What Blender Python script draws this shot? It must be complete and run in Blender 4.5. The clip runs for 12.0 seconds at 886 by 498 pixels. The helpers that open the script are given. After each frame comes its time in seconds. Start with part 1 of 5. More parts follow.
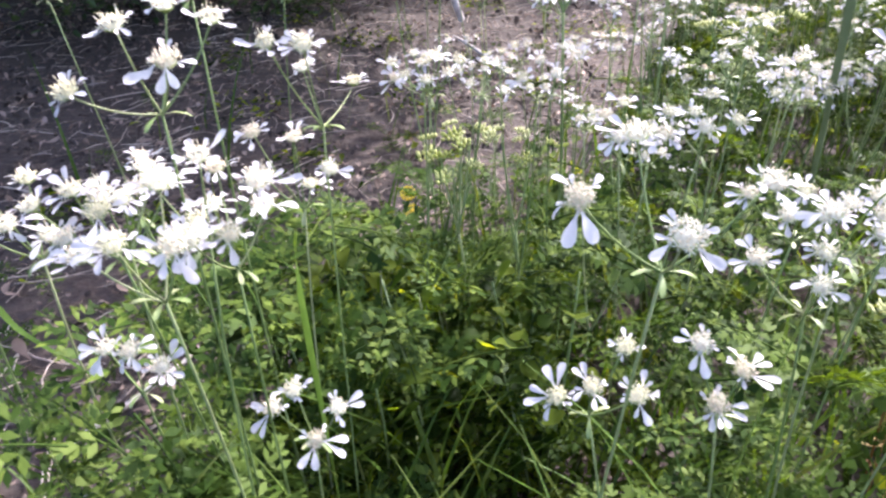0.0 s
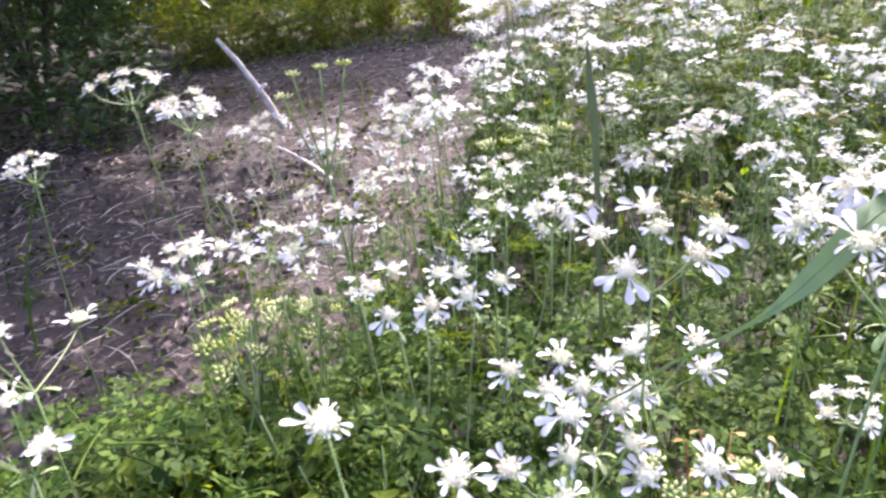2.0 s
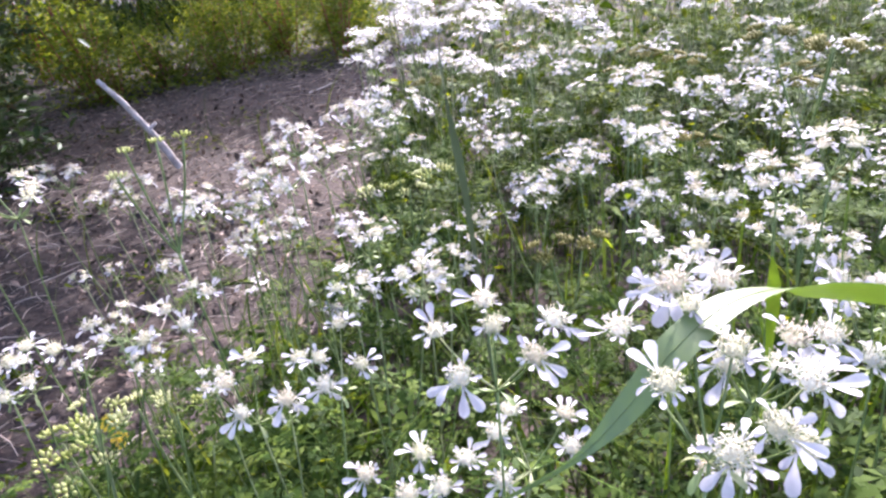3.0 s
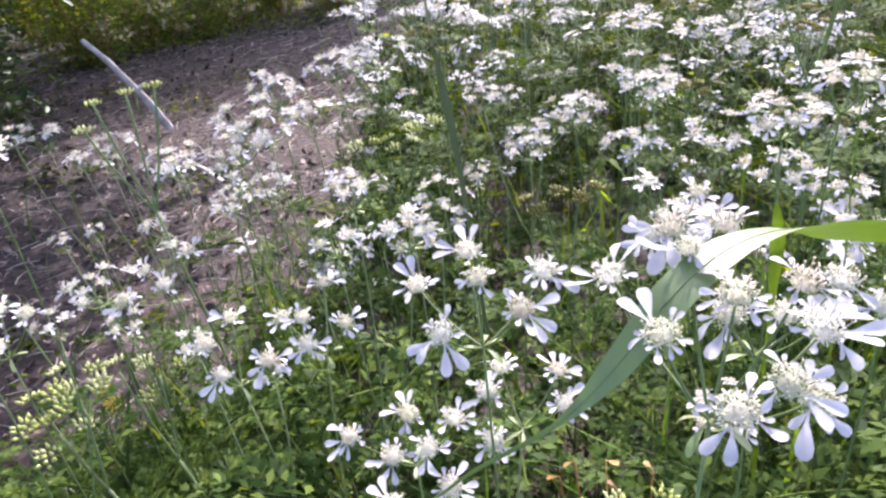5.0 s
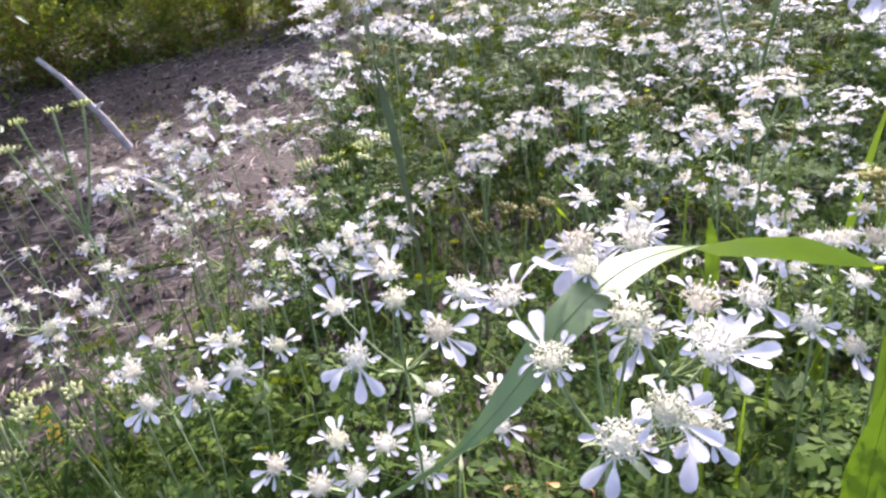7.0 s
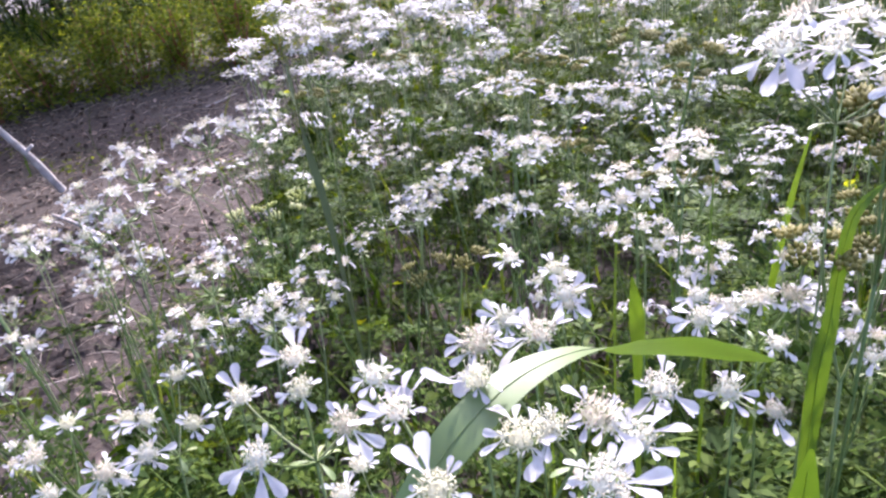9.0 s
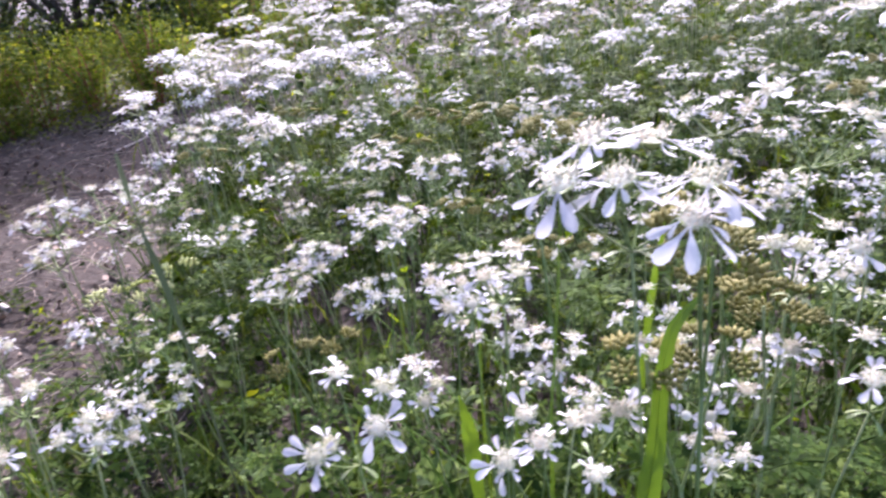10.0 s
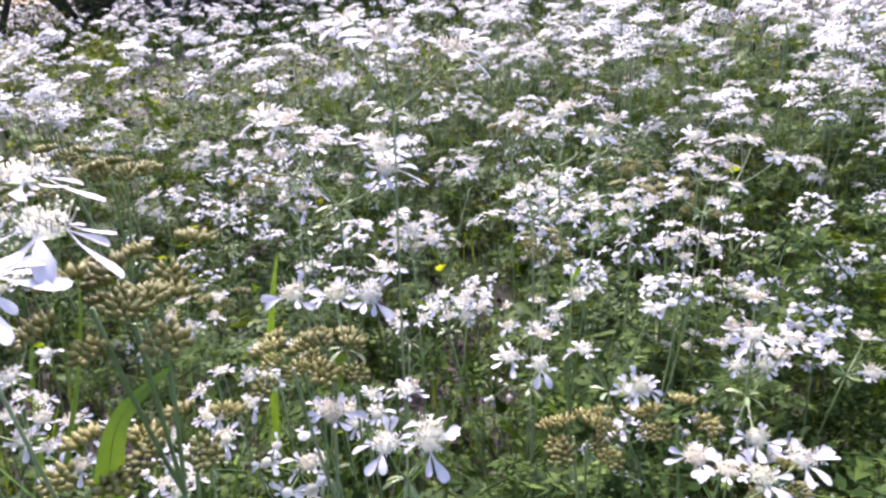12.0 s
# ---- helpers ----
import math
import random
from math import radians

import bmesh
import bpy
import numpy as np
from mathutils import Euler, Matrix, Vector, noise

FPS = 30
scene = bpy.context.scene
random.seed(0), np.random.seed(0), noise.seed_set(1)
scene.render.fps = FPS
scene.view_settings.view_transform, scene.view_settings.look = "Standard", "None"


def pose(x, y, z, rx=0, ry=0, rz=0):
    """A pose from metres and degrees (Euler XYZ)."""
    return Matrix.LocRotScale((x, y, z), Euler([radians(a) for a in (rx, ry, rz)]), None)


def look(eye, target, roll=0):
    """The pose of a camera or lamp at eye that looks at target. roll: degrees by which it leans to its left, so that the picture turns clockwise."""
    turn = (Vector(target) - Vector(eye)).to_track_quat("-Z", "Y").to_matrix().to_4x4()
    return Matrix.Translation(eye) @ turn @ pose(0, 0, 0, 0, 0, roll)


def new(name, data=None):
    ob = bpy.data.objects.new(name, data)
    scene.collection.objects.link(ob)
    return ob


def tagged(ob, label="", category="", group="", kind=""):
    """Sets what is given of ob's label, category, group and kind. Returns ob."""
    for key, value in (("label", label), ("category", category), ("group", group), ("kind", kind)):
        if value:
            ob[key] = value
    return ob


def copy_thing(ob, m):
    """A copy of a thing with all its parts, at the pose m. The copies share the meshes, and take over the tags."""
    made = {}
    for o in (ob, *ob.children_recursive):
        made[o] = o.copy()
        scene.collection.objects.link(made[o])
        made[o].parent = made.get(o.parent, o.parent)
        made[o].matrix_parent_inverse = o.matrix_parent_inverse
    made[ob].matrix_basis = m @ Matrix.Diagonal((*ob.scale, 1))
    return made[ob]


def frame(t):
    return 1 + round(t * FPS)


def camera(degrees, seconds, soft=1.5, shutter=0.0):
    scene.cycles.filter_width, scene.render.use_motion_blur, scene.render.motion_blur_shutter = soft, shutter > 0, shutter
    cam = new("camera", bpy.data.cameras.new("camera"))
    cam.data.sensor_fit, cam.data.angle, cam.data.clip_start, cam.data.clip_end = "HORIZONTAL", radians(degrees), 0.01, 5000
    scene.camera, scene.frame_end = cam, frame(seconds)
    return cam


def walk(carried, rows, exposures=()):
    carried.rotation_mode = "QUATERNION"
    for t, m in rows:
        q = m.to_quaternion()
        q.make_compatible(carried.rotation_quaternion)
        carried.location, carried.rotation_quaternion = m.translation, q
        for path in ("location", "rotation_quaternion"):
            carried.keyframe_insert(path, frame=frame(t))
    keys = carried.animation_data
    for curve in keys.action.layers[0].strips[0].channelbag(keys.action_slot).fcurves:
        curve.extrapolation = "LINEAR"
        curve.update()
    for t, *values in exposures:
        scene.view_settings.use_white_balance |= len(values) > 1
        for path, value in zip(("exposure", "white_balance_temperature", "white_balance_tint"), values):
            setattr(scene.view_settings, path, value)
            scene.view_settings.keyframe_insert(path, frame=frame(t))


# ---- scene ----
cam = camera(65.1, 12.0, soft=2.5, shutter=0.15)
PATH = [
    (0, (0.076, 0.077, 0.604), (-0.096, 1.788, -0.417), -2.9),
    (0.1, (0.065, 0.076, 0.611), (-0.117, 1.791, -0.401), -4.0),
    (0.2, (0.057, 0.079, 0.622), (-0.166, 1.793, -0.385), -5.2),
    (0.3, (0.045, 0.079, 0.627), (-0.188, 1.810, -0.347), -5.2),
    (0.5, (0.042, 0.075, 0.630), (-0.205, 1.821, -0.314), -4.4),
    (0.9, (0.057, 0.080, 0.644), (-0.111, 1.852, -0.269), -7.0),
    (1, (0.061, 0.085, 0.648), (-0.063, 1.862, -0.260), -7.0),
    (1.2, (0.071, 0.080, 0.652), (-0.054, 1.868, -0.234), -7.4),
    (1.5, (0.099, 0.091, 0.647), (0.079, 1.877, -0.254), -6.7),
    (1.6, (0.110, 0.098, 0.649), (0.156, 1.892, -0.235), -6.3),
    (2, (0.149, 0.128, 0.657), (0.364, 1.920, -0.203), -6.8),
    (2.1, (0.160, 0.134, 0.660), (0.405, 1.912, -0.223), -7.0),
    (2.5, (0.200, 0.162, 0.673), (0.610, 1.918, -0.191), -9.1),
    (3, (0.207, 0.160, 0.676), (0.636, 1.918, -0.175), -8.8),
    (3.2, (0.212, 0.165, 0.672), (0.673, 1.887, -0.232), -7.8),
    (4.8, (0.221, 0.173, 0.659), (0.632, 1.875, -0.308), -10.0),
    (5, (0.218, 0.175, 0.661), (0.618, 1.887, -0.291), -10.0),
    (5.5, (0.223, 0.169, 0.652), (0.634, 1.896, -0.270), -8.5),
    (6, (0.231, 0.167, 0.646), (0.648, 1.883, -0.292), -8.7),
    (6.5, (0.229, 0.171, 0.651), (0.634, 1.893, -0.282), -10.2),
    (7, (0.240, 0.176, 0.655), (0.730, 1.882, -0.267), -9.4),
    (7.2, (0.242, 0.178, 0.652), (0.750, 1.863, -0.299), -9.5),
    (8.8, (0.264, 0.188, 0.664), (0.911, 1.865, -0.213), -8.4),
    (9, (0.264, 0.186, 0.665), (0.905, 1.871, -0.200), -8.9),
    (9.5, (0.275, 0.179, 0.668), (0.957, 1.856, -0.182), -8.0),
    (9.8, (0.297, 0.185, 0.683), (1.056, 1.849, -0.127), -8.1),
    (10, (0.342, 0.193, 0.687), (1.162, 1.823, -0.131), -8.6),
    (10.2, (0.356, 0.193, 0.686), (1.275, 1.770, -0.131), -7.2),
    (10.3, (0.364, 0.189, 0.690), (1.283, 1.762, -0.136), -7.6),
    (10.5, (0.400, 0.190, 0.687), (1.369, 1.735, -0.133), -10.1),
    (11, (0.435, 0.179, 0.683), (1.549, 1.653, -0.083), -8.3),
    (11.4, (0.457, 0.158, 0.671), (1.587, 1.612, -0.110), -9.1),
    (11.5, (0.467, 0.163, 0.673), (1.639, 1.579, -0.115), -9.1),
    (12, (0.485, 0.155, 0.650), (1.805, 1.450, -0.111), -5.3),
]
walk(cam, [(t, look(eye, target, roll)) for t, eye, target, roll in PATH],
     [(0, 2.64, 6000, 22), (1.5, 2.80, 5950, 24), (3, 2.52, 5850, 26), (7, 2.29, 5850, 26), (9.5, 2.27, 5700, 28), (10.5, 2.26, 5700, 30), (12, 2.21, 5700, 30)])

# ---- light ----
SUN_TURN, SUN_UP = 34.0, 46.0
world = bpy.data.worlds.new("sky")
scene.world = world
world.use_nodes = True
sky = world.node_tree.nodes.new("ShaderNodeTexSky")
sky.sky_type, sky.sun_disc = "NISHITA", False
sky.sun_elevation, sky.sun_rotation = radians(SUN_UP), radians(SUN_TURN)
sky.air_density, sky.dust_density, sky.ozone_density = 0.8, 4.0, 0.6
back = world.node_tree.nodes["Background"]
back.inputs["Strength"].default_value = 0.15
world.node_tree.links.new(sky.outputs["Color"], back.inputs["Color"])
sun_way = Vector((math.sin(radians(SUN_TURN)) * math.cos(radians(SUN_UP)), math.cos(radians(SUN_TURN)) * math.cos(radians(SUN_UP)), math.sin(radians(SUN_UP))))
sun = new("sun", bpy.data.lights.new("sun", "SUN"))
sun.data.energy, sun.data.angle, sun.data.color = 2.3, radians(0.53), (1.0, 0.95, 0.87)
sun.matrix_world = look(sun_way * 20, (0, 0, 0))


# ---- materials ----
def material(name, colours, rough=0.6, through_light=0.0, scale=60.0, bump=0.15, island=False, spread=0.5, sheen=0.4, glow=None):
    """Leaf-like surface: colours run along a ramp by the piece's own random and a fine noise; part of the light passes through."""
    mat = bpy.data.materials.new(name)
    mat.use_nodes = True
    nt = mat.node_tree
    n, link = nt.nodes, nt.links.new
    out, bsdf = n["Material Output"], n["Principled BSDF"]
    tex = n.new("ShaderNodeTexCoord")
    grain = n.new("ShaderNodeTexNoise")
    grain.inputs["Scale"].default_value, grain.inputs["Detail"].default_value = scale, 5.0
    link(tex.outputs["Object"], grain.inputs["Vector"])
    if island:
        pick = n.new("ShaderNodeNewGeometry").outputs["Random Per Island"]
    else:
        pick = n.new("ShaderNodeObjectInfo").outputs["Random"]
    mix = n.new("ShaderNodeMix")
    mix.inputs["Factor"].default_value = spread
    link(grain.outputs["Fac"], mix.inputs["A"])
    link(pick, mix.inputs["B"])
    ramp = n.new("ShaderNodeValToRGB")
    ramp.color_ramp.elements.remove(ramp.color_ramp.elements[0])
    for k, c in enumerate(colours):
        at = 0.25 + 0.5 * k / max(1, len(colours) - 1)
        e = ramp.color_ramp.elements[0] if k == 0 else ramp.color_ramp.elements.new(at)
        e.position, e.color = at, (*c, 1)
    link(mix.outputs["Result"], ramp.inputs["Fac"])
    link(ramp.outputs["Color"], bsdf.inputs["Base Color"])
    bsdf.inputs["Roughness"].default_value = rough
    bsdf.inputs["Specular IOR Level"].default_value = sheen
    rel = n.new("ShaderNodeBump")
    rel.inputs["Strength"].default_value, rel.inputs["Distance"].default_value = bump, 0.002
    link(grain.outputs["Fac"], rel.inputs["Height"])
    link(rel.outputs["Normal"], bsdf.inputs["Normal"])
    if through_light > 0:
        tr = n.new("ShaderNodeBsdfTranslucent")
        if glow:
            tint = n.new("ShaderNodeMix")
            tint.data_type, tint.blend_type = "RGBA", "MULTIPLY"
            tint.inputs["Factor"].default_value = 1.0
            link(ramp.outputs["Color"], tint.inputs["A"])
            tint.inputs["B"].default_value = (*glow, 1)
            link(tint.outputs["Result"], tr.inputs["Color"])
        else:
            link(ramp.outputs["Color"], tr.inputs["Color"])
        both = n.new("ShaderNodeMixShader")
        both.inputs["Fac"].default_value = through_light
        link(bsdf.outputs["BSDF"], both.inputs[1])
        link(tr.outputs["BSDF"], both.inputs[2])
        link(both.outputs["Shader"], out.inputs["Surface"])
    return mat


WHITES = [(0.44, 0.42, 0.43), (0.61, 0.595, 0.585), (0.52, 0.495, 0.505)]
PETAL = material("white_petal", WHITES, 0.45, 0.44, 180, 0.1)
PETAL_FAR = material("white_petal_far", WHITES, 0.45, 0.44, 180, 0.1, island=True)
FLORET = material("cream_floret", [(0.52, 0.50, 0.33), (0.66, 0.65, 0.56), (0.48, 0.44, 0.29)], 0.6, 0.40, 700, 0.2)
FLORET_FAR = material("cream_floret_far", [(0.50, 0.48, 0.33), (0.66, 0.65, 0.56), (0.46, 0.42, 0.29)], 0.6, 0.40, 300, 0.2, island=True)
ANTHER = material("yellow_anther", [(0.72, 0.66, 0.40), (0.72, 0.58, 0.42)], 0.6, 0.1, 500)
STEM = material("green_stem", [(0.12, 0.17, 0.05), (0.18, 0.24, 0.08), (0.25, 0.27, 0.13)], 0.5, 0.2, 90, 0.3, sheen=0.35)
FERN = material("ferny_leaf", [(0.022, 0.046, 0.006), (0.04, 0.074, 0.011), (0.075, 0.115, 0.022)], 0.55, 0.36, 60, 0.2, sheen=0.08, glow=(1.9, 1.6, 0.3))
FERN_FAR = material("ferny_leaf_far", [(0.015, 0.032, 0.005), (0.032, 0.060, 0.010), (0.08, 0.115, 0.02)], 0.55, 0.22, 30, 0.2, island=True, spread=0.75, sheen=0.06, glow=(1.6, 1.45, 0.3))
LEAF = material("herb_leaf", [(0.012, 0.028, 0.003), (0.028, 0.054, 0.005), (0.072, 0.112, 0.013)], 0.55, 0.5, 90, 0.25, sheen=0.06, glow=(3.7, 3.2, 0.3))
LEAF_FAR = material("herb_leaf_far", [(0.007, 0.016, 0.002), (0.020, 0.040, 0.004), (0.09, 0.125, 0.018)], 0.55, 0.45, 40, 0.25, island=True, spread=0.8, sheen=0.05, glow=(3.6, 2.9, 0.3))
GRASS = material("grass_blade", [(0.025, 0.052, 0.006), (0.05, 0.092, 0.012), (0.13, 0.155, 0.035)], 0.45, 0.40, 40, 0.2, island=True, sheen=0.2, glow=(1.5, 1.5, 0.35))
BLADE = material("broad_blade", [(0.10, 0.155, 0.04), (0.14, 0.195, 0.06)], 0.48, 0.30, 140, 0.08, sheen=0.7, glow=(0.62, 0.76, 0.06))
STALK = material("grey_green_stalk", [(0.07, 0.095, 0.04), (0.10, 0.125, 0.055)], 0.6, 0.06, 90, 0.2, sheen=0.3)
SHOOT = material("upright_blade", [(0.06, 0.12, 0.015), (0.10, 0.17, 0.03)], 0.5, 0.38, 140, 0.15, sheen=0.2, glow=(1.6, 1.4, 0.2))
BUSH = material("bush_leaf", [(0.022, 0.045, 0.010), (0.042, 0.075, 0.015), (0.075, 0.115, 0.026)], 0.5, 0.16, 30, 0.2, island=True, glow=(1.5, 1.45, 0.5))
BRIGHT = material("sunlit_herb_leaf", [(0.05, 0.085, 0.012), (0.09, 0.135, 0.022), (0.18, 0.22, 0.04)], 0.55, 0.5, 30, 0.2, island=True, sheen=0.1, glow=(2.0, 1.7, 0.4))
SEED = material("olive_fruit", [(0.14, 0.13, 0.03), (0.20, 0.185, 0.04), (0.26, 0.225, 0.06)], 0.6, 0.35, 300, 0.4)
LIME = material("lime_bud", [(0.34, 0.38, 0.08), (0.46, 0.48, 0.17), (0.54, 0.55, 0.28)], 0.6, 0.35, 300, 0.3)
YELLOW = material("yellow_petal", [(0.80, 0.52, 0.02), (0.85, 0.62, 0.03)], 0.5, 0.35, 200, 0.1)
RED = material("red_stem", [(0.20, 0.06, 0.03), (0.28, 0.10, 0.05)], 0.5, 0.1, 90, 0.3)
LITTER = material("dry_litter", [(0.022, 0.015, 0.011), (0.078, 0.055, 0.040), (0.27, 0.20, 0.155)], 0.75, 0.15, 60, 0.5, island=True, spread=0.75)
STRAW = material("dry_straw", [(0.09, 0.068, 0.052), (0.25, 0.20, 0.155), (0.46, 0.39, 0.32)], 0.6, 0.1, 60, 0.3, island=True, spread=0.75)
BARK = material("dark_bark", [(0.03, 0.024, 0.018), (0.07, 0.055, 0.042), (0.11, 0.09, 0.07)], 0.85, 0.0, 30, 0.9, spread=0.1)


def soil_material():
    mat = bpy.data.materials.new("dark_soil")
    mat.use_nodes = True
    nt = mat.node_tree
    n, link = nt.nodes, nt.links.new
    bsdf = n["Principled BSDF"]
    tex = n.new("ShaderNodeTexCoord")
    big, fine = n.new("ShaderNodeTexNoise"), n.new("ShaderNodeTexNoise")
    for node, s, d in ((big, 2.5, 4.0), (fine, 55.0, 8.0)):
        node.inputs["Scale"].default_value, node.inputs["Detail"].default_value = s, d
        link(tex.outputs["Object"], node.inputs["Vector"])
    mix = n.new("ShaderNodeMix")
    mix.inputs["Factor"].default_value = 0.6
    link(big.outputs["Fac"], mix.inputs["A"])
    link(fine.outputs["Fac"], mix.inputs["B"])
    ramp = n.new("ShaderNodeValToRGB")
    ramp.color_ramp.elements[0].position, ramp.color_ramp.elements[0].color = 0.32, (0.018, 0.013, 0.011, 1)
    ramp.color_ramp.elements[1].position, ramp.color_ramp.elements[1].color = 0.68, (0.058, 0.039, 0.028, 1)
    link(mix.outputs["Result"], ramp.inputs["Fac"])
    link(ramp.outputs["Color"], bsdf.inputs["Base Color"])
    bsdf.inputs["Roughness"].default_value = 0.9
    rel = n.new("ShaderNodeBump")
    rel.inputs["Strength"].default_value, rel.inputs["Distance"].default_value = 0.8, 0.01
    link(fine.outputs["Fac"], rel.inputs["Height"])
    link(rel.outputs["Normal"], bsdf.inputs["Normal"])
    return mat


SOIL = soil_material()


# ---- mesh tools ----
class Geo:
    """Points and faces of one mesh; each face keeps the number of its material."""

    def __init__(self):
        self.v, self.f, self.m, self.n = [], [], [], 0

    def add(self, verts, faces, mat=0, m=None):
        verts = np.asarray(verts, float)
        if m is not None:
            a = np.array(m)
            verts = verts @ a[:3, :3].T + a[:3, 3]
        self.v.append(verts)
        self.f += [tuple(i + self.n for i in f) for f in faces]
        self.m += [mat] * len(faces)
        self.n += len(verts)
        return self

    def put(self, other, m=None):
        verts = np.concatenate(other.v)
        if m is not None:
            a = np.array(m)
            verts = verts @ a[:3, :3].T + a[:3, 3]
        self.v.append(verts)
        self.f += [tuple(i + self.n for i in f) for f in other.f]
        self.m += other.m
        self.n += len(verts)
        return self

    def mesh(self, name, mats, smooth=True):
        return fast_mesh(name, [(self, np.eye(4)[None])], mats, smooth)


def fast_mesh(name, pieces, mats, smooth=True):
    """One mesh of many moved copies: pieces are (Geo, array of N matrices)."""
    vs, loops, totals, mi, base = [], [], [], [], 0
    for geo, ms in pieces:
        ms = np.asarray(ms, float)
        v = np.concatenate(geo.v)
        n = len(v)
        w = np.einsum("nij,vj->nvi", ms[:, :3, :3], v) + ms[:, None, :3, 3]
        vs.append(w.reshape(-1, 3))
        flat = np.array([i for f in geo.f for i in f])
        loops.append((flat[None] + base + n * np.arange(len(ms))[:, None]).ravel())
        totals.append(np.tile([len(f) for f in geo.f], len(ms)))
        mi.append(np.tile(geo.m, len(ms)))
        base += n * len(ms)
    vs, loops, totals, mi = (np.concatenate(a) for a in (vs, loops, totals, mi))
    me = bpy.data.meshes.new(name)
    me.vertices.add(len(vs))
    me.vertices.foreach_set("co", vs.astype(np.float32).ravel())
    me.loops.add(len(loops))
    me.loops.foreach_set("vertex_index", loops.astype(np.int32))
    me.polygons.add(len(totals))
    me.polygons.foreach_set("loop_start", np.concatenate([[0], np.cumsum(totals)[:-1]]).astype(np.int32))
    me.polygons.foreach_set("loop_total", totals.astype(np.int32))
    me.polygons.foreach_set("material_index", mi.astype(np.int32))
    me.polygons.foreach_set("use_smooth", np.full(len(totals), smooth))
    for m in mats:
        me.materials.append(m)
    me.update(calc_edges=True)
    me.validate()
    return me


def part(name, mesh, parent=None, m=None, label=""):
    """Links a mesh as one object, under a thing or a part where parent is given, at the pose m in the parent's space."""
    ob = new(name, mesh)
    if parent is not None:
        ob.parent = parent
    if m is not None:
        ob.matrix_basis = m
    if label:
        tagged(ob, label)
    return ob


def tube(geo, pts, radii, sides=6, mat=0, cap=True):
    """A tapered tube along points."""
    pts = [Vector(p) for p in pts]
    verts, faces = [], []
    for k, p in enumerate(pts):
        d = (pts[min(k + 1, len(pts) - 1)] - pts[max(k - 1, 0)]).normalized()
        a = d.orthogonal().normalized() if k == 0 else (a - d * a.dot(d)).normalized()
        b = d.cross(a)
        for s in range(sides):
            t = 2 * math.pi * s / sides
            verts.append(p + (a * math.cos(t) + b * math.sin(t)) * radii[k])
    for k in range(len(pts) - 1):
        for s in range(sides):
            i, j = k * sides + s, k * sides + (s + 1) % sides
            faces.append((i, j, j + sides, i + sides))
    if cap:
        faces.append(tuple(range((len(pts) - 1) * sides, len(pts) * sides)))
    return geo.add([tuple(v) for v in verts], faces, mat)


def bend(a, b, sag, steps=6):
    """Points of a bowed line from a to b; sag: how far its middle is pushed, as a vector."""
    a, b, sag = Vector(a), Vector(b), Vector(sag)
    c = (a + b) / 2 + sag * 2
    return [a * (1 - t) ** 2 + c * 2 * t * (1 - t) + b * t * t for t in (k / steps for k in range(steps + 1))]


def turn(x, y, z, tilt=0.0, heading=0.0, spin=0.0, size=1.0):
    """A pose whose upward axis leans by tilt towards heading (degrees from +x), spun about itself."""
    h = radians(heading)
    axis = Vector((-math.sin(h), math.cos(h), 0))
    return Matrix.Translation((x, y, z)) @ Matrix.Rotation(radians(tilt), 4, axis) @ Matrix.Rotation(radians(spin), 4, "Z") @ Matrix.Scale(size, 4)


def frames_of(rng, xyz, tilts, sizes):
    """Many poses at once: random spin and lean direction."""
    return np.array([np.array(turn(*p, t, rng.uniform(0, 360), rng.uniform(0, 360), s)) for p, t, s in zip(xyz, tilts, sizes)])


# ---- the white lace flower: petals, florets, rays ----
def lobe(geo, length, width, cup, arch, m, mat=0):
    """One spoon-shaped lobe along +x with a hollow middle and a rounded end."""
    rows = ((0.0, 0.12), (0.28, 0.22), (0.52, 0.66), (0.76, 1.0), (0.92, 0.84), (1.0, 0.36))
    verts, faces = [], []
    for s, w in rows:
        z = arch * length * (s - s * s) * 4 * 0.25 - 0.12 * arch * length * s
        for side in (-1, 0, 1):
            verts.append((length * s, side * width * w / 2, z + (cup * width * w * 0.5 if side else 0.0)))
    for k in range(len(rows) - 1):
        for s in (0, 1):
            i = 3 * k + s
            faces.append((i, i + 1, i + 4, i + 3))
    return geo.add(verts, faces, mat, m)


def petal_geo(rng, mat=0, long=1.0):
    """A deeply cleft outer petal: two spoon lobes on one claw, at times with one of them small."""
    geo = Geo()
    spread = rng.uniform(15, 27) / long
    weak = rng.choice([-1, 1, 0, 0])
    for side in (-1, 1):
        size = rng.uniform(0.88, 1.12) * (0.55 if side == weak else 1.0)
        m = pose(0, 0, 0, side * rng.uniform(0, 26), rng.uniform(-10, 10), side * spread)
        lobe(geo, 0.0120 * long * size, 0.0043 * size, rng.uniform(0.15, 0.5), rng.uniform(-0.6, 0.7), m, mat)
    return geo


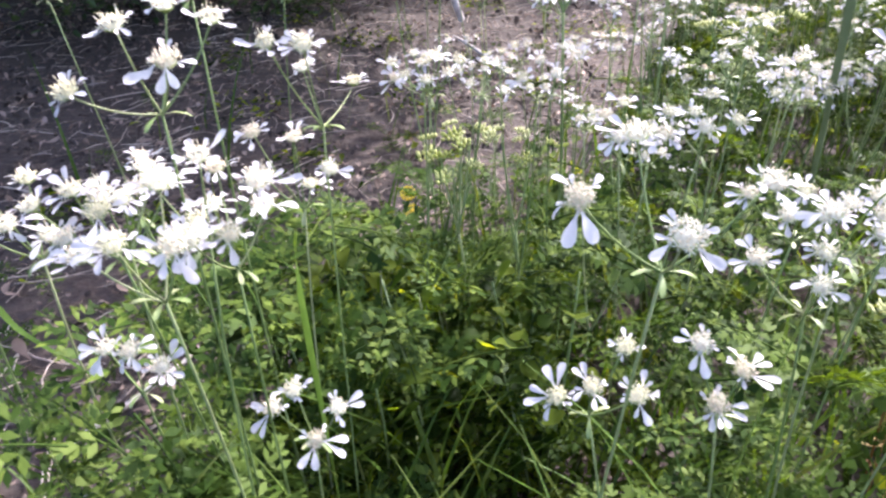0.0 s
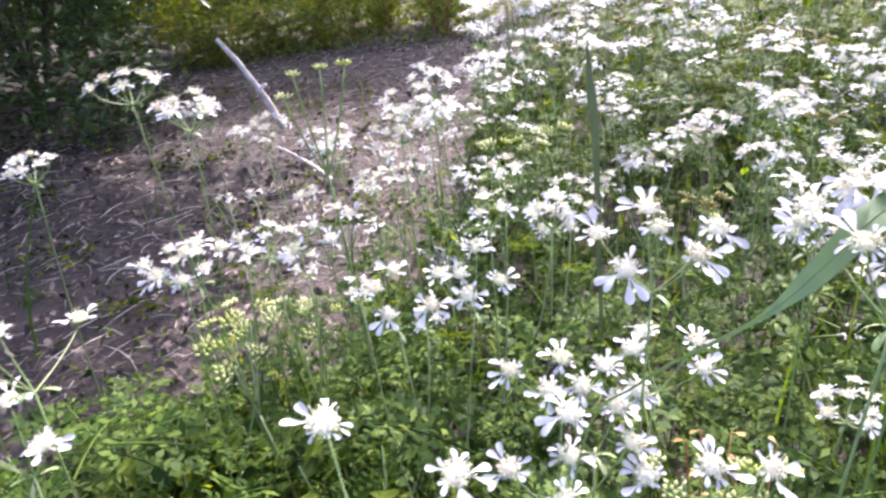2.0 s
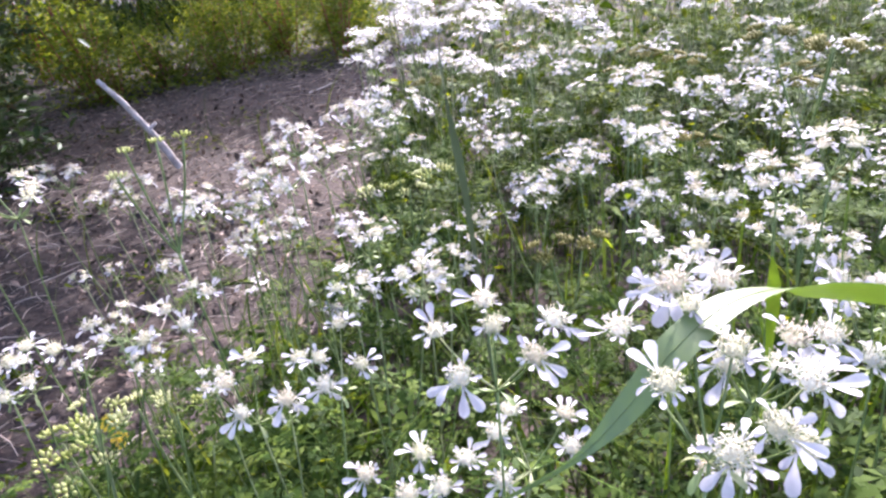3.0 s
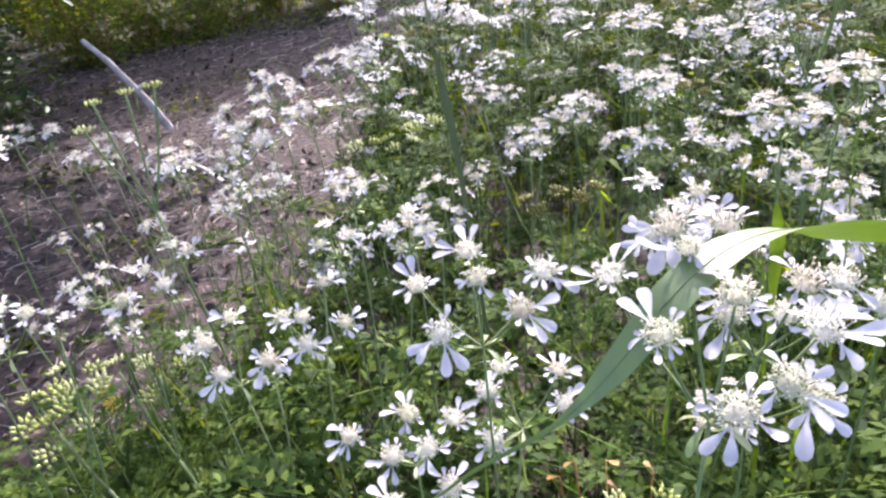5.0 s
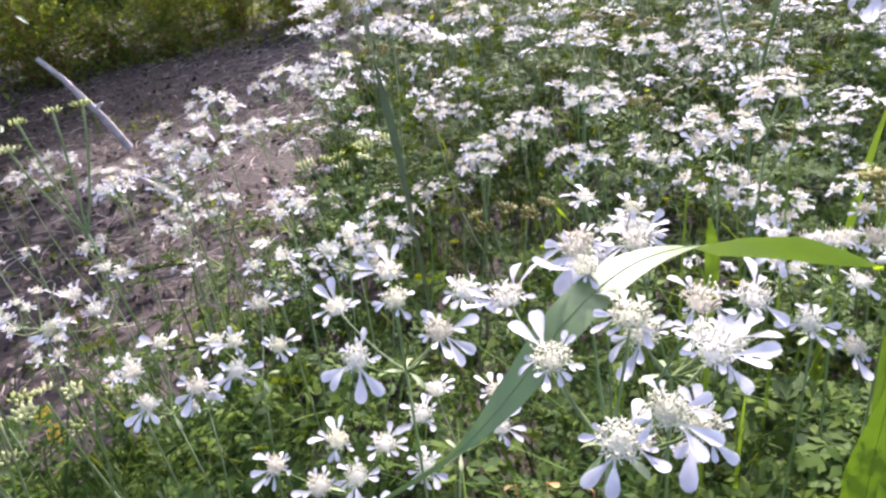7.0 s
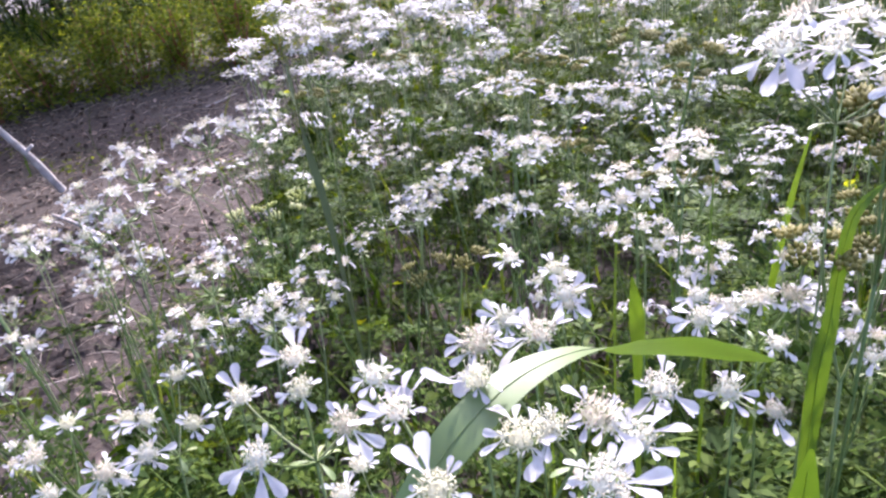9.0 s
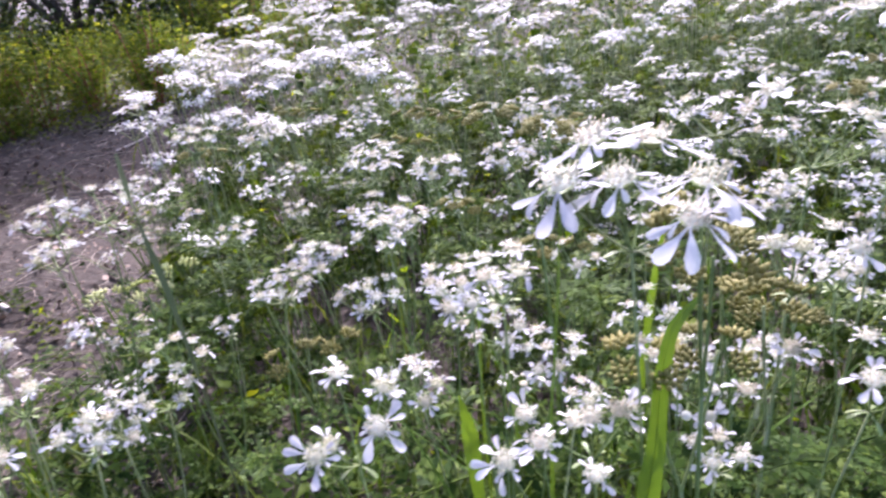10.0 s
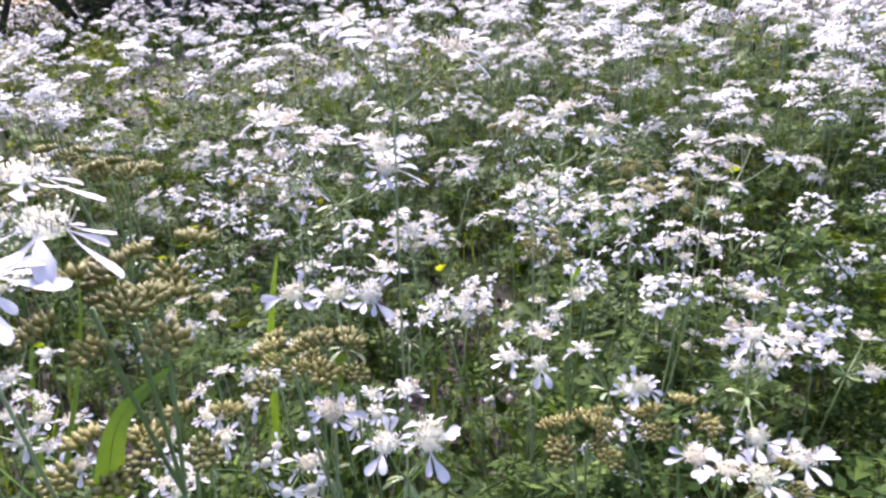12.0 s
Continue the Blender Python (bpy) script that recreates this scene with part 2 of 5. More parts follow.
def floret_geo(rng, mat=0, dot=1):
    """A small five-petalled floret with a raised anther tuft."""
    geo = Geo()
    verts, faces = [(0, 0, 0)], []
    for k in range(5):
        a = 2 * math.pi * (k + rng.uniform(-0.15, 0.15)) / 5
        for da, r, z in ((-0.22, 0.0012, 0.0004), (0.0, 0.0021, 0.0002), (0.22, 0.0012, 0.0004)):
            verts.append((r * math.cos(a + da), r * math.sin(a + da), z))
        i = 1 + 3 * k
        faces.append((0, i, i + 1, i + 2))
    geo.add(verts, faces, mat)
    geo.add([(0.0005, 0, 0.0002), (-0.0003, 0.0005, 0.0002), (-0.0003, -0.0005, 0.0002), (0, 0, 0.0018)], [(0, 1, 3), (1, 2, 3), (2, 0, 3)], dot)
    return geo


def disc_geo(rng, count=26):
    """The middle of an umbellet: a dome of small florets over a green calyx."""
    geo = Geo()
    base = [(0, 0, -0.0035)] + [(0.0042 * math.cos(a), 0.0042 * math.sin(a), -0.0008) for a in np.linspace(0, 2 * math.pi, 9)[:-1]]
    geo.add(base, [(0, 1 + (k + 1) % 8, 1 + k) for k in range(8)], 2)
    dome = [(0, 0, 0.0008)] + [(0.0032 * math.cos(a), 0.0032 * math.sin(a), -0.0006) for a in np.linspace(0, 2 * math.pi, 9)[:-1]]
    geo.add(dome, [(0, 1 + k, 1 + (k + 1) % 8) for k in range(8)], 0)
    for k in range(count):
        r = 0.0052 * math.sqrt((k + 0.4) / count) * rng.uniform(0.9, 1.12)
        a = k * 2.39996 + rng.uniform(-0.2, 0.2)
        x, y = r * math.cos(a), r * math.sin(a)
        z = 0.0022 * (1 - (r / 0.006) ** 2) + rng.uniform(-0.0005, 0.0009)
        geo.put(floret_geo(rng), turn(x, y, z, 9000 * r * 0.55, math.degrees(a), rng.uniform(0, 72), rng.uniform(0.75, 1.15)))
    for k in range(18):
        a, r = rng.uniform(0, 360), 0.005 * rng.random() ** 0.5
        foot = Vector((r * math.cos(radians(a)), r * math.sin(radians(a)), 0.001))
        tip = foot * (1.0 + rng.uniform(0.1, 0.5)) + Vector((0, 0, rng.uniform(0.002, 0.0042)))
        tube(geo, [foot, tip], [0.00022, 0.00016], 3, 0, False)
        geo.add([tuple(tip + Vector(v) * 0.00042) for v in ((1, 0, 0), (-1, 0, 0), (0, 1, 0), (0, -1, 0), (0, 0, 1))], [(0, 2, 4), (2, 1, 4), (1, 3, 4), (3, 0, 4)], 1)
    return geo


def petal_poses(rng, out_way, droop=0.0, extra=0):
    """Poses of the outer petals of one umbellet; they keep clear of the side that faces the middle of the umbel."""
    count = int(rng.choice([4, 5, 6], p=[0.40, 0.40, 0.20])) + extra
    gap = 360.0 / count
    first = out_way + rng.uniform(-35, 35)
    poses = []
    for k in range(count):
        a = first + gap * k + rng.uniform(-22, 22)
        off = abs((a - out_way + 180) % 360 - 180)
        size = rng.uniform(0.62, 1.15) * (1.0 if off < 95 or droop > 10 else 0.6)
        rise = rng.uniform(-24, 26) * (0.45 if droop > 10 else 1.0) - droop
        m = Matrix.Rotation(radians(a), 4, "Z") @ pose(0.0042, 0, 0.0003, rng.uniform(-12, 12), -rise, 0) @ Matrix.Scale(size, 4)
        poses.append(m)
    return poses


rng = np.random.default_rng(5)
PETALS = [petal_geo(rng).mesh("petal", [PETAL]) for _ in range(7)]
LONG_PETALS = [petal_geo(rng, 0, 1.2).mesh("petal", [PETAL]) for _ in range(7)]
PETAL_GEOS = [petal_geo(rng, 3) for _ in range(7)]
DISCS = [disc_geo(rng).mesh("umbellet", [FLORET, ANTHER, STEM]) for _ in range(4)]
DISC_GEOS = [disc_geo(rng, 16) for _ in range(4)]
WHOLE = []
for k in range(12):
    g = Geo().put(DISC_GEOS[k % 4])
    poses = petal_poses(rng, 0.0)
    for m in (poses if k < 8 else poses[:rng.integers(1, 4)]):
        g.put(PETAL_GEOS[rng.integers(7)], m @ Matrix.Scale(0.84, 4))
    for j in range(4):
        g.put(PETAL_GEOS[rng.integers(7)], pose(0, 0, 0.0004, 0, 0, 90 * j + rng.uniform(0, 80)) @ pose(0.0038, 0, 0, rng.uniform(-20, 20), rng.uniform(-30, 15), 0) @ Matrix.Scale(rng.uniform(0.4, 0.6), 4))
    WHOLE.append(g.mesh("umbellet", [FLORET, ANTHER, STEM, PETAL]))


def umbel_plan(rng, count):
    """Where the umbellets of one umbel sit: (x, y, z, lean, outward heading)."""
    plan = []
    inner = 1 if count > 6 else 0
    for k in range(count):
        if k < inner:
            plan.append((rng.uniform(-0.004, 0.004), rng.uniform(-0.004, 0.004), 0.003, rng.uniform(0, 8), rng.uniform(0, 360)))
            continue
        a = 360.0 * (k - inner) / (count - inner) + rng.uniform(-13, 13)
        r = rng.uniform(0.018, 0.031)
        plan.append((r * math.cos(radians(a)), r * math.sin(radians(a)), rng.uniform(-0.007, 0.002), rng.uniform(4, 30), a))
    return plan


def rays_geo(plan, rng, bracts=5):
    """The rays of an umbel, from its hub up to the umbellets, and the bracts below the hub."""
    geo = Geo()
    for x, y, z, lean, a in plan:
        tube(geo, bend((0, 0, -0.028), (x, y, z - 0.003), (x * 0.12, y * 0.12, -0.002), 4), [0.0009, 0.0008, 0.0007, 0.0006, 0.0006], 5)
    for k in range(bracts):
        a = 72 * k + rng.uniform(-10, 10)
        lobe(geo, 0.011, 0.0024, 0.2, 0.5, pose(0, 0, -0.028) @ pose(0, 0, 0, 0, rng.uniform(-10, 35), a), 0)
    return geo


PLANS = [umbel_plan(rng, c) for c in (5, 7, 8, 6, 6, 7)]
PLANS += [[(0.62 * x, 0.62 * y, 0.5 * z, lean, a) for x, y, z, lean, a in umbel_plan(rng, c)] for c in (3, 4, 3, 4)]
RAYS = [rays_geo(p, rng).mesh("umbel", [STEM]) for p in PLANS]


def fern_geo(rng, length=0.07, pairs=7, mat=0):
    """A finely cut leaf: a bowed midrib with paired side ribs that carry small pointed segments."""
    geo = Geo()
    mid = bend((0, 0, 0), (length, 0, -0.12 * length), (0, 0, 0.09 * length), 6)
    tube(geo, mid, [0.0009 - 0.0001 * k for k in range(7)], 3, mat, False)
    seg = [(0, 0, 0), (0.5, 0.22, 0.06), (1, 0, -0.05), (0.5, -0.22, 0.06)]
    for k in range(pairs + 1):
        t = 0.22 + 0.78 * k / pairs
        p = mid[0].lerp(mid[-1], t) + Vector((0, 0, 0.36 * length * t * (1 - t)))
        reach = length * 0.42 * (1.0 - 0.75 * t) * rng.uniform(0.85, 1.15)
        for side in ((-1, 1) if k < pairs else (0,)):
            a = side * rng.uniform(48, 66)
            m0 = Matrix.Translation(p) @ pose(0, 0, 0, rng.uniform(-25, 25), rng.uniform(-18, 12), a)
            count = 3 if reach > 0.012 else 2
            for j in range(count):
                s = reach * (j + 0.6) / count
                for sd in (-1, 1):
                    m = m0 @ pose(s, 0, 0, 0, rng.uniform(-20, 20), sd * rng.uniform(35, 55)) @ Matrix.Scale(reach * 0.42 * (1.1 - 0.22 * j), 4)
                    geo.add(seg, [(0, 1, 2, 3)], mat, m)
            geo.add(seg, [(0, 1, 2, 3)], mat, m0 @ pose(reach * 0.55, 0, 0) @ Matrix.Scale(reach * 0.55, 4))
    return geo


FERNS = [fern_geo(rng, 0.075, 6) for _ in range(4)]
FERN_MESH = [g.mesh("leaf", [FERN]) for g in FERNS]


def lace_flower(umbels, rng, label):
    """One plant: a branched stem from the ground, cut leaves, and an umbel at each place in umbels: (x, y, z, size, lean, heading)."""
    tops = [Vector(u[:3]) for u in umbels]
    mean = sum(tops, Vector()) / len(tops)
    foot = Vector((mean.x + rng.uniform(-0.05, 0.05), mean.y + rng.uniform(-0.02, 0.07), 0.0))
    plant = tagged(new("lace_flower"), label, "wildflower", "white lace flowers")
    plant.matrix_basis = Matrix.Translation(foot)
    stem, thick = Geo(), 0.0009
    node = foot.lerp(mean, 0.55) + Vector((rng.uniform(-0.01, 0.01), rng.uniform(-0.01, 0.01), 0))
    hubs = [turn(u[0], u[1], u[2], u[4], u[5], rng.uniform(0, 360), u[3] if u[3] > 0.72 else 1.2 * u[3]) for u in umbels]
    ends = [m @ Vector((0, 0, -0.028)) for m in hubs]
    if len(umbels) > 1:
        tube(stem, [p - foot for p in bend(foot - Vector((0, 0, 0.01)), node, (rng.uniform(-0.01, 0.01), rng.uniform(-0.01, 0.01), 0), 5)], [thick * (1.25 - 0.05 * k) for k in range(6)], 6)
        for e in ends:
            tube(stem, [p - foot for p in bend(node, e, ((e.x - node.x) * 0.15, (e.y - node.y) * 0.15, -0.012), 5)], [thick * (0.95 - 0.06 * k) for k in range(6)], 6)
    else:
        tube(stem, [p - foot for p in bend(foot - Vector((0, 0, 0.01)), ends[0], (rng.uniform(-0.015, 0.015), rng.uniform(-0.015, 0.015), 0), 8)], [thick * (1.25 - 0.06 * k) for k in range(9)], 6)
    part("stem", stem.mesh("stem", [STEM]), plant)
    for k in range(rng.integers(2, 5)):
        p = (node - foot) * rng.uniform(0.25, 1.0)
        part("leaf", FERN_MESH[rng.integers(4)], plant, Matrix.Translation(p) @ pose(0, 0, 0, 0, rng.uniform(-50, 5), rng.uniform(0, 360)) @ Matrix.Scale(rng.uniform(0.7, 1.3), 4))
    for m, u in zip(hubs, umbels):
        n = rng.integers(6) if u[3] > 0.72 else rng.integers(6, 10)
        umbel = part("umbel", RAYS[n], plant, Matrix.Translation(-foot) @ m)
        for x, y, z, lean, a in PLANS[n]:
            at = turn(x, y, z, lean, a, 0, rng.uniform(0.85, 1.15))
            part("umbellet", WHOLE[rng.integers(12)], umbel, at @ Matrix.Rotation(radians(a + rng.uniform(-20, 20)), 4, "Z"))
    return plant


# ---- ground ----
def ground_height(x, y):
    return 0.012 * noise.noise((x * 3.1, y * 3.1, 0.3)) + 0.006 * noise.noise((x * 11, y * 11, 1.7))


def build_ground():
    n = 150
    ticks = [math.copysign(abs(t) ** 3.2 * 160 + abs(t) * 3.0, t) for t in np.linspace(-1, 1, n)]
    verts = []
    for y in ticks:
        for x in ticks:
            px, py = x + 0.2, y + 1.2
            near = abs(x) < 4 and abs(y) < 4
            verts.append((px, py, ground_height(px, py) if near else 0.0))
    faces = [(j * n + i, j * n + i + 1, (j + 1) * n + i + 1, (j + 1) * n + i) for j in range(n - 1) for i in range(n - 1)]
    ob = new("ground", Geo().add(verts, faces).mesh("ground", [SOIL]))
    return tagged(ob, "dark brown bare soil with leaf litter", "ground", kind="structure")


build_ground()


def field_edge(y):
    """The left rim of the flower field at each depth."""
    return float(np.interp(y, (0.35, 0.75, 1.05, 1.2, 1.7, 2.25, 2.6, 3.4, 4.4, 7.0, 13.0), (0.16, 0.05, 0.15, 0.24, 0.43, 0.60, 0.80, 1.18, 1.80, 3.3, 6.5)))


def field_right(y):
    return 2.4 + 1.5 * y


GAPS = ((0.27, 0.82, 0.10), (0.43, 0.83, 0.12), (0.54, 0.77, 0.10), (0.36, 0.57, 0.08), (0.53, 1.02, 0.11), (0.65, 1.04, 0.11), (0.45, 0.94, 0.09), (0.84, 0.52, 0.09), (0.75, 0.49, 0.08), (1.03, 0.69, 0.11), (0.72, 0.82, 0.10), (0.19, 1.20, 0.10), (0.31, 1.18, 0.10), (1.36, 0.98, 0.13), (1.42, 0.53, 0.13), (0.92, 1.28, 0.13), (0.66, 1.6, 0.16), (1.33, 2.6, 0.26))


def in_gap(x, y):
    return any(math.hypot(x - gx, y - gy) < r for gx, gy, r in GAPS)


# ---- nearest umbels, each by the places of its umbellets ----
LEFT_UMBELS = [
    [(-0.047, 0.322, 0.538), (-0.069, 0.332, 0.549), (-0.058, 0.354, 0.551), (-0.038, 0.348, 0.547), (-0.082, 0.312, 0.530)],
    [(-0.039, 0.410, 0.522), (-0.019, 0.404, 0.522), (-0.034, 0.450, 0.498), (-0.018, 0.500, 0.474)],
    [(-0.080, 0.407, 0.569), (-0.060, 0.408, 0.571), (-0.100, 0.402, 0.566), (-0.072, 0.43, 0.572)],
    [(-0.158, 0.479, 0.421), (-0.186, 0.464, 0.422), (-0.172, 0.500, 0.425), (-0.150, 0.450, 0.425)],
    [(-0.184, 0.372, 0.465), (-0.163, 0.354, 0.452), (-0.189, 0.370, 0.436), (-0.147, 0.360, 0.443), (-0.168, 0.385, 0.462)],
    [(-0.244, 0.400, 0.442), (-0.240, 0.386, 0.422), (-0.222, 0.402, 0.440)],
]
LEFT_LOW_UMBELS = [
    [(-0.052, 0.265, 0.493), (-0.030, 0.262, 0.495), (-0.051, 0.301, 0.498), (-0.075, 0.280, 0.480)],
    [(-0.046, 0.327, 0.498), (-0.023, 0.325, 0.488), (-0.070, 0.330, 0.486), (-0.046, 0.312, 0.476)],
    [(-0.066, 0.450, 0.432), (-0.040, 0.450, 0.427), (-0.049, 0.460, 0.453), (-0.020, 0.425, 0.448), (-0.060, 0.425, 0.470)],
    [(-0.121, 0.350, 0.472), (-0.143, 0.350, 0.464), (-0.085, 0.370, 0.466), (-0.084, 0.310, 0.483)],
    [(-0.051, 0.340, 0.469), (-0.036, 0.360, 0.459), (-0.064, 0.380, 0.469), (-0.039, 0.290, 0.481), (-0.032, 0.310, 0.472)],
    [(-0.114, 0.360, 0.465), (-0.095, 0.345, 0.470), (-0.100, 0.380, 0.470), (-0.128, 0.345, 0.450)],
]
FRONT_UMBELS = [
    [(0.131, 0.262, 0.498), (0.101, 0.284, 0.500), (0.125, 0.320, 0.508), (0.164, 0.291, 0.502)],
    [(0.134, 0.343, 0.391), (0.142, 0.339, 0.364), (0.104, 0.351, 0.351), (0.120, 0.342, 0.366)],
    [(0.170, 0.345, 0.392), (0.181, 0.340, 0.358), (0.195, 0.352, 0.370)],
    [(0.196, 0.367, 0.426), (0.214, 0.339, 0.429), (0.223, 0.360, 0.433), (0.250, 0.355, 0.438)],
    [(0.253, 0.346, 0.426), (0.303, 0.331, 0.431), (0.280, 0.340, 0.430)],
]
FRONT_LOW_UMBELS = [
    [(-0.121, 0.352, 0.377), (-0.105, 0.350, 0.368), (-0.140, 0.360, 0.372)],
    [(-0.034, 0.347, 0.356), (-0.013, 0.350, 0.341), (-0.050, 0.352, 0.338), (-0.025, 0.342, 0.325)],
    [(0.156, 0.537, 0.419), (0.185, 0.531, 0.424), (0.166, 0.585, 0.428), (0.150, 0.565, 0.426)],
    [(0.210, 0.556, 0.430), (0.234, 0.535, 0.431), (0.230, 0.592, 0.430), (0.198, 0.574, 0.424), (0.209, 0.522, 0.432)],
]
CENTRE_UMBELS = [
    [(0.286, 0.422, 0.519), (0.283, 0.403, 0.517), (0.263, 0.427, 0.507), (0.262, 0.391, 0.505), (0.293, 0.384, 0.510), (0.310, 0.400, 0.513)],
    [(0.218, 0.450, 0.419), (0.249, 0.451, 0.420), (0.252, 0.426, 0.417), (0.270, 0.439, 0.418), (0.235, 0.432, 0.414)],
    [(0.286, 0.429, 0.404), (0.308, 0.472, 0.412), (0.294, 0.455, 0.414), (0.330, 0.437, 0.404), (0.338, 0.460, 0.407)],
    [(0.250, 0.372, 0.446), (0.226, 0.368, 0.450)],
]
CENTRE_BACK_UMBELS = [
    [(0.121, 0.660, 0.428), (0.092, 0.651, 0.428), (0.140, 0.692, 0.435), (0.129, 0.700, 0.440), (0.108, 0.68, 0.434)],
    [(0.041, 0.629, 0.450), (0.016, 0.620, 0.454), (-0.009, 0.618, 0.440), (0.020, 0.645, 0.450)],
    [(0.405, 0.477, 0.462), (0.420, 0.440, 0.490), (0.440, 0.480, 0.480), (0.425, 0.505, 0.482), (0.392, 0.452, 0.480)],
    [(0.487, 0.381, 0.601), (0.510, 0.376, 0.597), (0.516, 0.347, 0.588), (0.518, 0.400, 0.606), (0.547, 0.396, 0.599), (0.540, 0.363, 0.591)],
]
BIG_UMBELS = [
    [(0.297, 0.321, 0.557), (0.295, 0.293, 0.556), (0.316, 0.293, 0.560), (0.335, 0.292, 0.558), (0.301, 0.259, 0.564), (0.315, 0.311, 0.565), (0.324, 0.274, 0.559), (0.297, 0.268, 0.551), (0.313, 0.264, 0.551)],
    [(0.329, 0.340, 0.554), (0.349, 0.340, 0.549), (0.377, 0.320, 0.529), (0.360, 0.310, 0.525), (0.344, 0.330, 0.522), (0.366, 0.330, 0.514)],
    [(0.449, 0.380, 0.495), (0.446, 0.360, 0.471), (0.474, 0.360, 0.447), (0.500, 0.400, 0.476), (0.470, 0.385, 0.490), (0.490, 0.375, 0.468)],
    [(0.527, 0.400, 0.469), (0.511, 0.402, 0.472), (0.490, 0.425, 0.470), (0.545, 0.412, 0.455)],
]
RIGHT_UMBELS = [
    [(0.850, 0.400, 0.556), (0.825, 0.415, 0.558), (0.870, 0.375, 0.550), (0.840, 0.370, 0.548), (0.875, 0.410, 0.555)],
    [(0.980, 0.340, 0.515), (1.005, 0.335, 0.508), (0.960, 0.360, 0.520), (0.985, 0.310, 0.505)],
    [(0.670, 0.430, 0.588), (0.689, 0.389, 0.575), (0.706, 0.412, 0.572), (0.678, 0.374, 0.570), (0.651, 0.417, 0.594)],
    [(0.695, 0.347, 0.618), (0.679, 0.389, 0.630), (0.672, 0.360, 0.626)],
    [(0.831, 0.405, 0.405), (0.798, 0.409, 0.402), (0.799, 0.385, 0.404)],
    [(0.785, 0.343, 0.437), (0.783, 0.345, 0.472), (0.767, 0.298, 0.439), (0.786, 0.314, 0.419), (0.812, 0.316, 0.459)],
]
RIGHT_LOW_UMBELS = [
    [(0.636, 0.321, 0.476), (0.630, 0.340, 0.470), (0.665, 0.363, 0.468), (0.655, 0.340, 0.462)],
    [(0.655, 0.368, 0.521), (0.638, 0.401, 0.519), (0.687, 0.440, 0.488), (0.660, 0.400, 0.510), (0.700, 0.410, 0.505)],
    [(0.634, 0.410, 0.423), (0.638, 0.387, 0.461), (0.655, 0.420, 0.440)],
    [(0.735, 0.240, 0.436), (0.720, 0.222, 0.452), (0.745, 0.215, 0.448), (0.712, 0.245, 0.456)],
    [(0.843, 0.250, 0.446), (0.858, 0.275, 0.458), (0.822, 0.262, 0.455), (0.804, 0.250, 0.405)],
]
# further umbels by their middle: x, y, z, size, lean, heading
BACK = [
    (0.243, 0.598, 0.462, 0.8, 12, 265), (0.265, 0.635, 0.477, 0.8, 8, 260), (0.294, 0.600, 0.451, 0.8, 15, 265), (0.307, 0.650, 0.424, 0.9, 15, 260),
    (0.341, 0.700, 0.403, 0.9, 12, 260), (0.167, 0.894, 0.396, 0.9, 10, 250), (0.207, 0.913, 0.391, 0.9, 12, 270), (0.166, 0.941, 0.382, 0.8, 8, 250),
]
BACK_TALL = [
    (0.021, 0.727, 0.543, 1.1, 6, 280), (-0.031, 0.768, 0.564, 1.1, 6, 260), (0.238, 0.799, 0.520, 1.0, 14, 260), (0.203, 0.757, 0.515, 0.9, 14, 250),
    (0.223, 0.735, 0.508, 0.9, 14, 270), (0.196, 0.733, 0.497, 0.9, 12, 260), (-0.032, 1.10, 0.459, 1.0, 4, 260), (-0.075, 1.13, 0.462, 0.9, 4, 260), (0.020, 1.0, 0.446, 0.7, 4, 260), (0.047, 1.0, 0.434, 0.7, 4, 270), (0.124, 0.899, 0.452, 1.0, 6, 270), (0.051, 1.023, 0.451, 1.0, 5, 260),
]
BEHIND = [
    (0.345, 0.843, 0.525, 1.1, 6, 250), (0.304, 0.872, 0.516, 1.0, 8, 250), (0.463, 1.021, 0.521, 1.1, 6, 240), (0.507, 0.867, 0.536, 1.0, 6, 240),
    (-0.327, 0.690, 0.523, 1.2, 8, 280), (-0.149, 0.806, 0.494, 1.0, 10, 270), (0.363, 0.762, 0.400, 0.9, 10, 250), (0.014, 0.600, 0.455, 0.9, 12, 265),
    (0.562, 0.622, 0.450, 1.0, 8, 250), (0.602, 0.775, 0.445, 1.0, 6, 250), (0.548, 0.713, 0.487, 1.0, 6, 250), (0.486, 0.723, 0.460, 0.9, 10, 245),
    (0.453, 0.720, 0.447, 0.9, 8, 245), (0.534, 0.671, 0.482, 0.9, 6, 240), (0.485, 0.836, 0.390, 0.9, 8, 240), (0.502, 0.650, 0.447, 0.9, 8, 240),
]
RIGHT_BACK = [
    (0.500, 0.485, 0.515, 0.9, 8, 240), (0.494, 0.440, 0.546, 0.8, 6, 240), (0.544, 0.532, 0.454, 0.9, 10, 240), (0.497, 0.574, 0.411, 0.9, 12, 240),
    (0.647, 0.506, 0.425, 0.9, 10, 235), (0.693, 0.527, 0.413, 0.9, 10, 235), (0.586, 0.390, 0.420, 0.8, 12, 235), (0.692, 0.634, 0.421, 0.9, 8, 235),
    (0.573, 0.762, 0.513, 1.0, 6, 240), (0.461, 0.896, 0.439, 0.9, 8, 240), (0.609, 0.716, 0.505, 1.0, 6, 235), (0.721, 0.510, 0.560, 1.0, 4, 230),
    (0.857, 0.379, 0.493, 0.9, 6, 225), (0.837, 0.535, 0.465, 0.9, 8, 225), (0.559, 0.496, 0.443, 0.9, 12, 230), (0.920, 0.333, 0.500, 0.9, 6, 225),
]
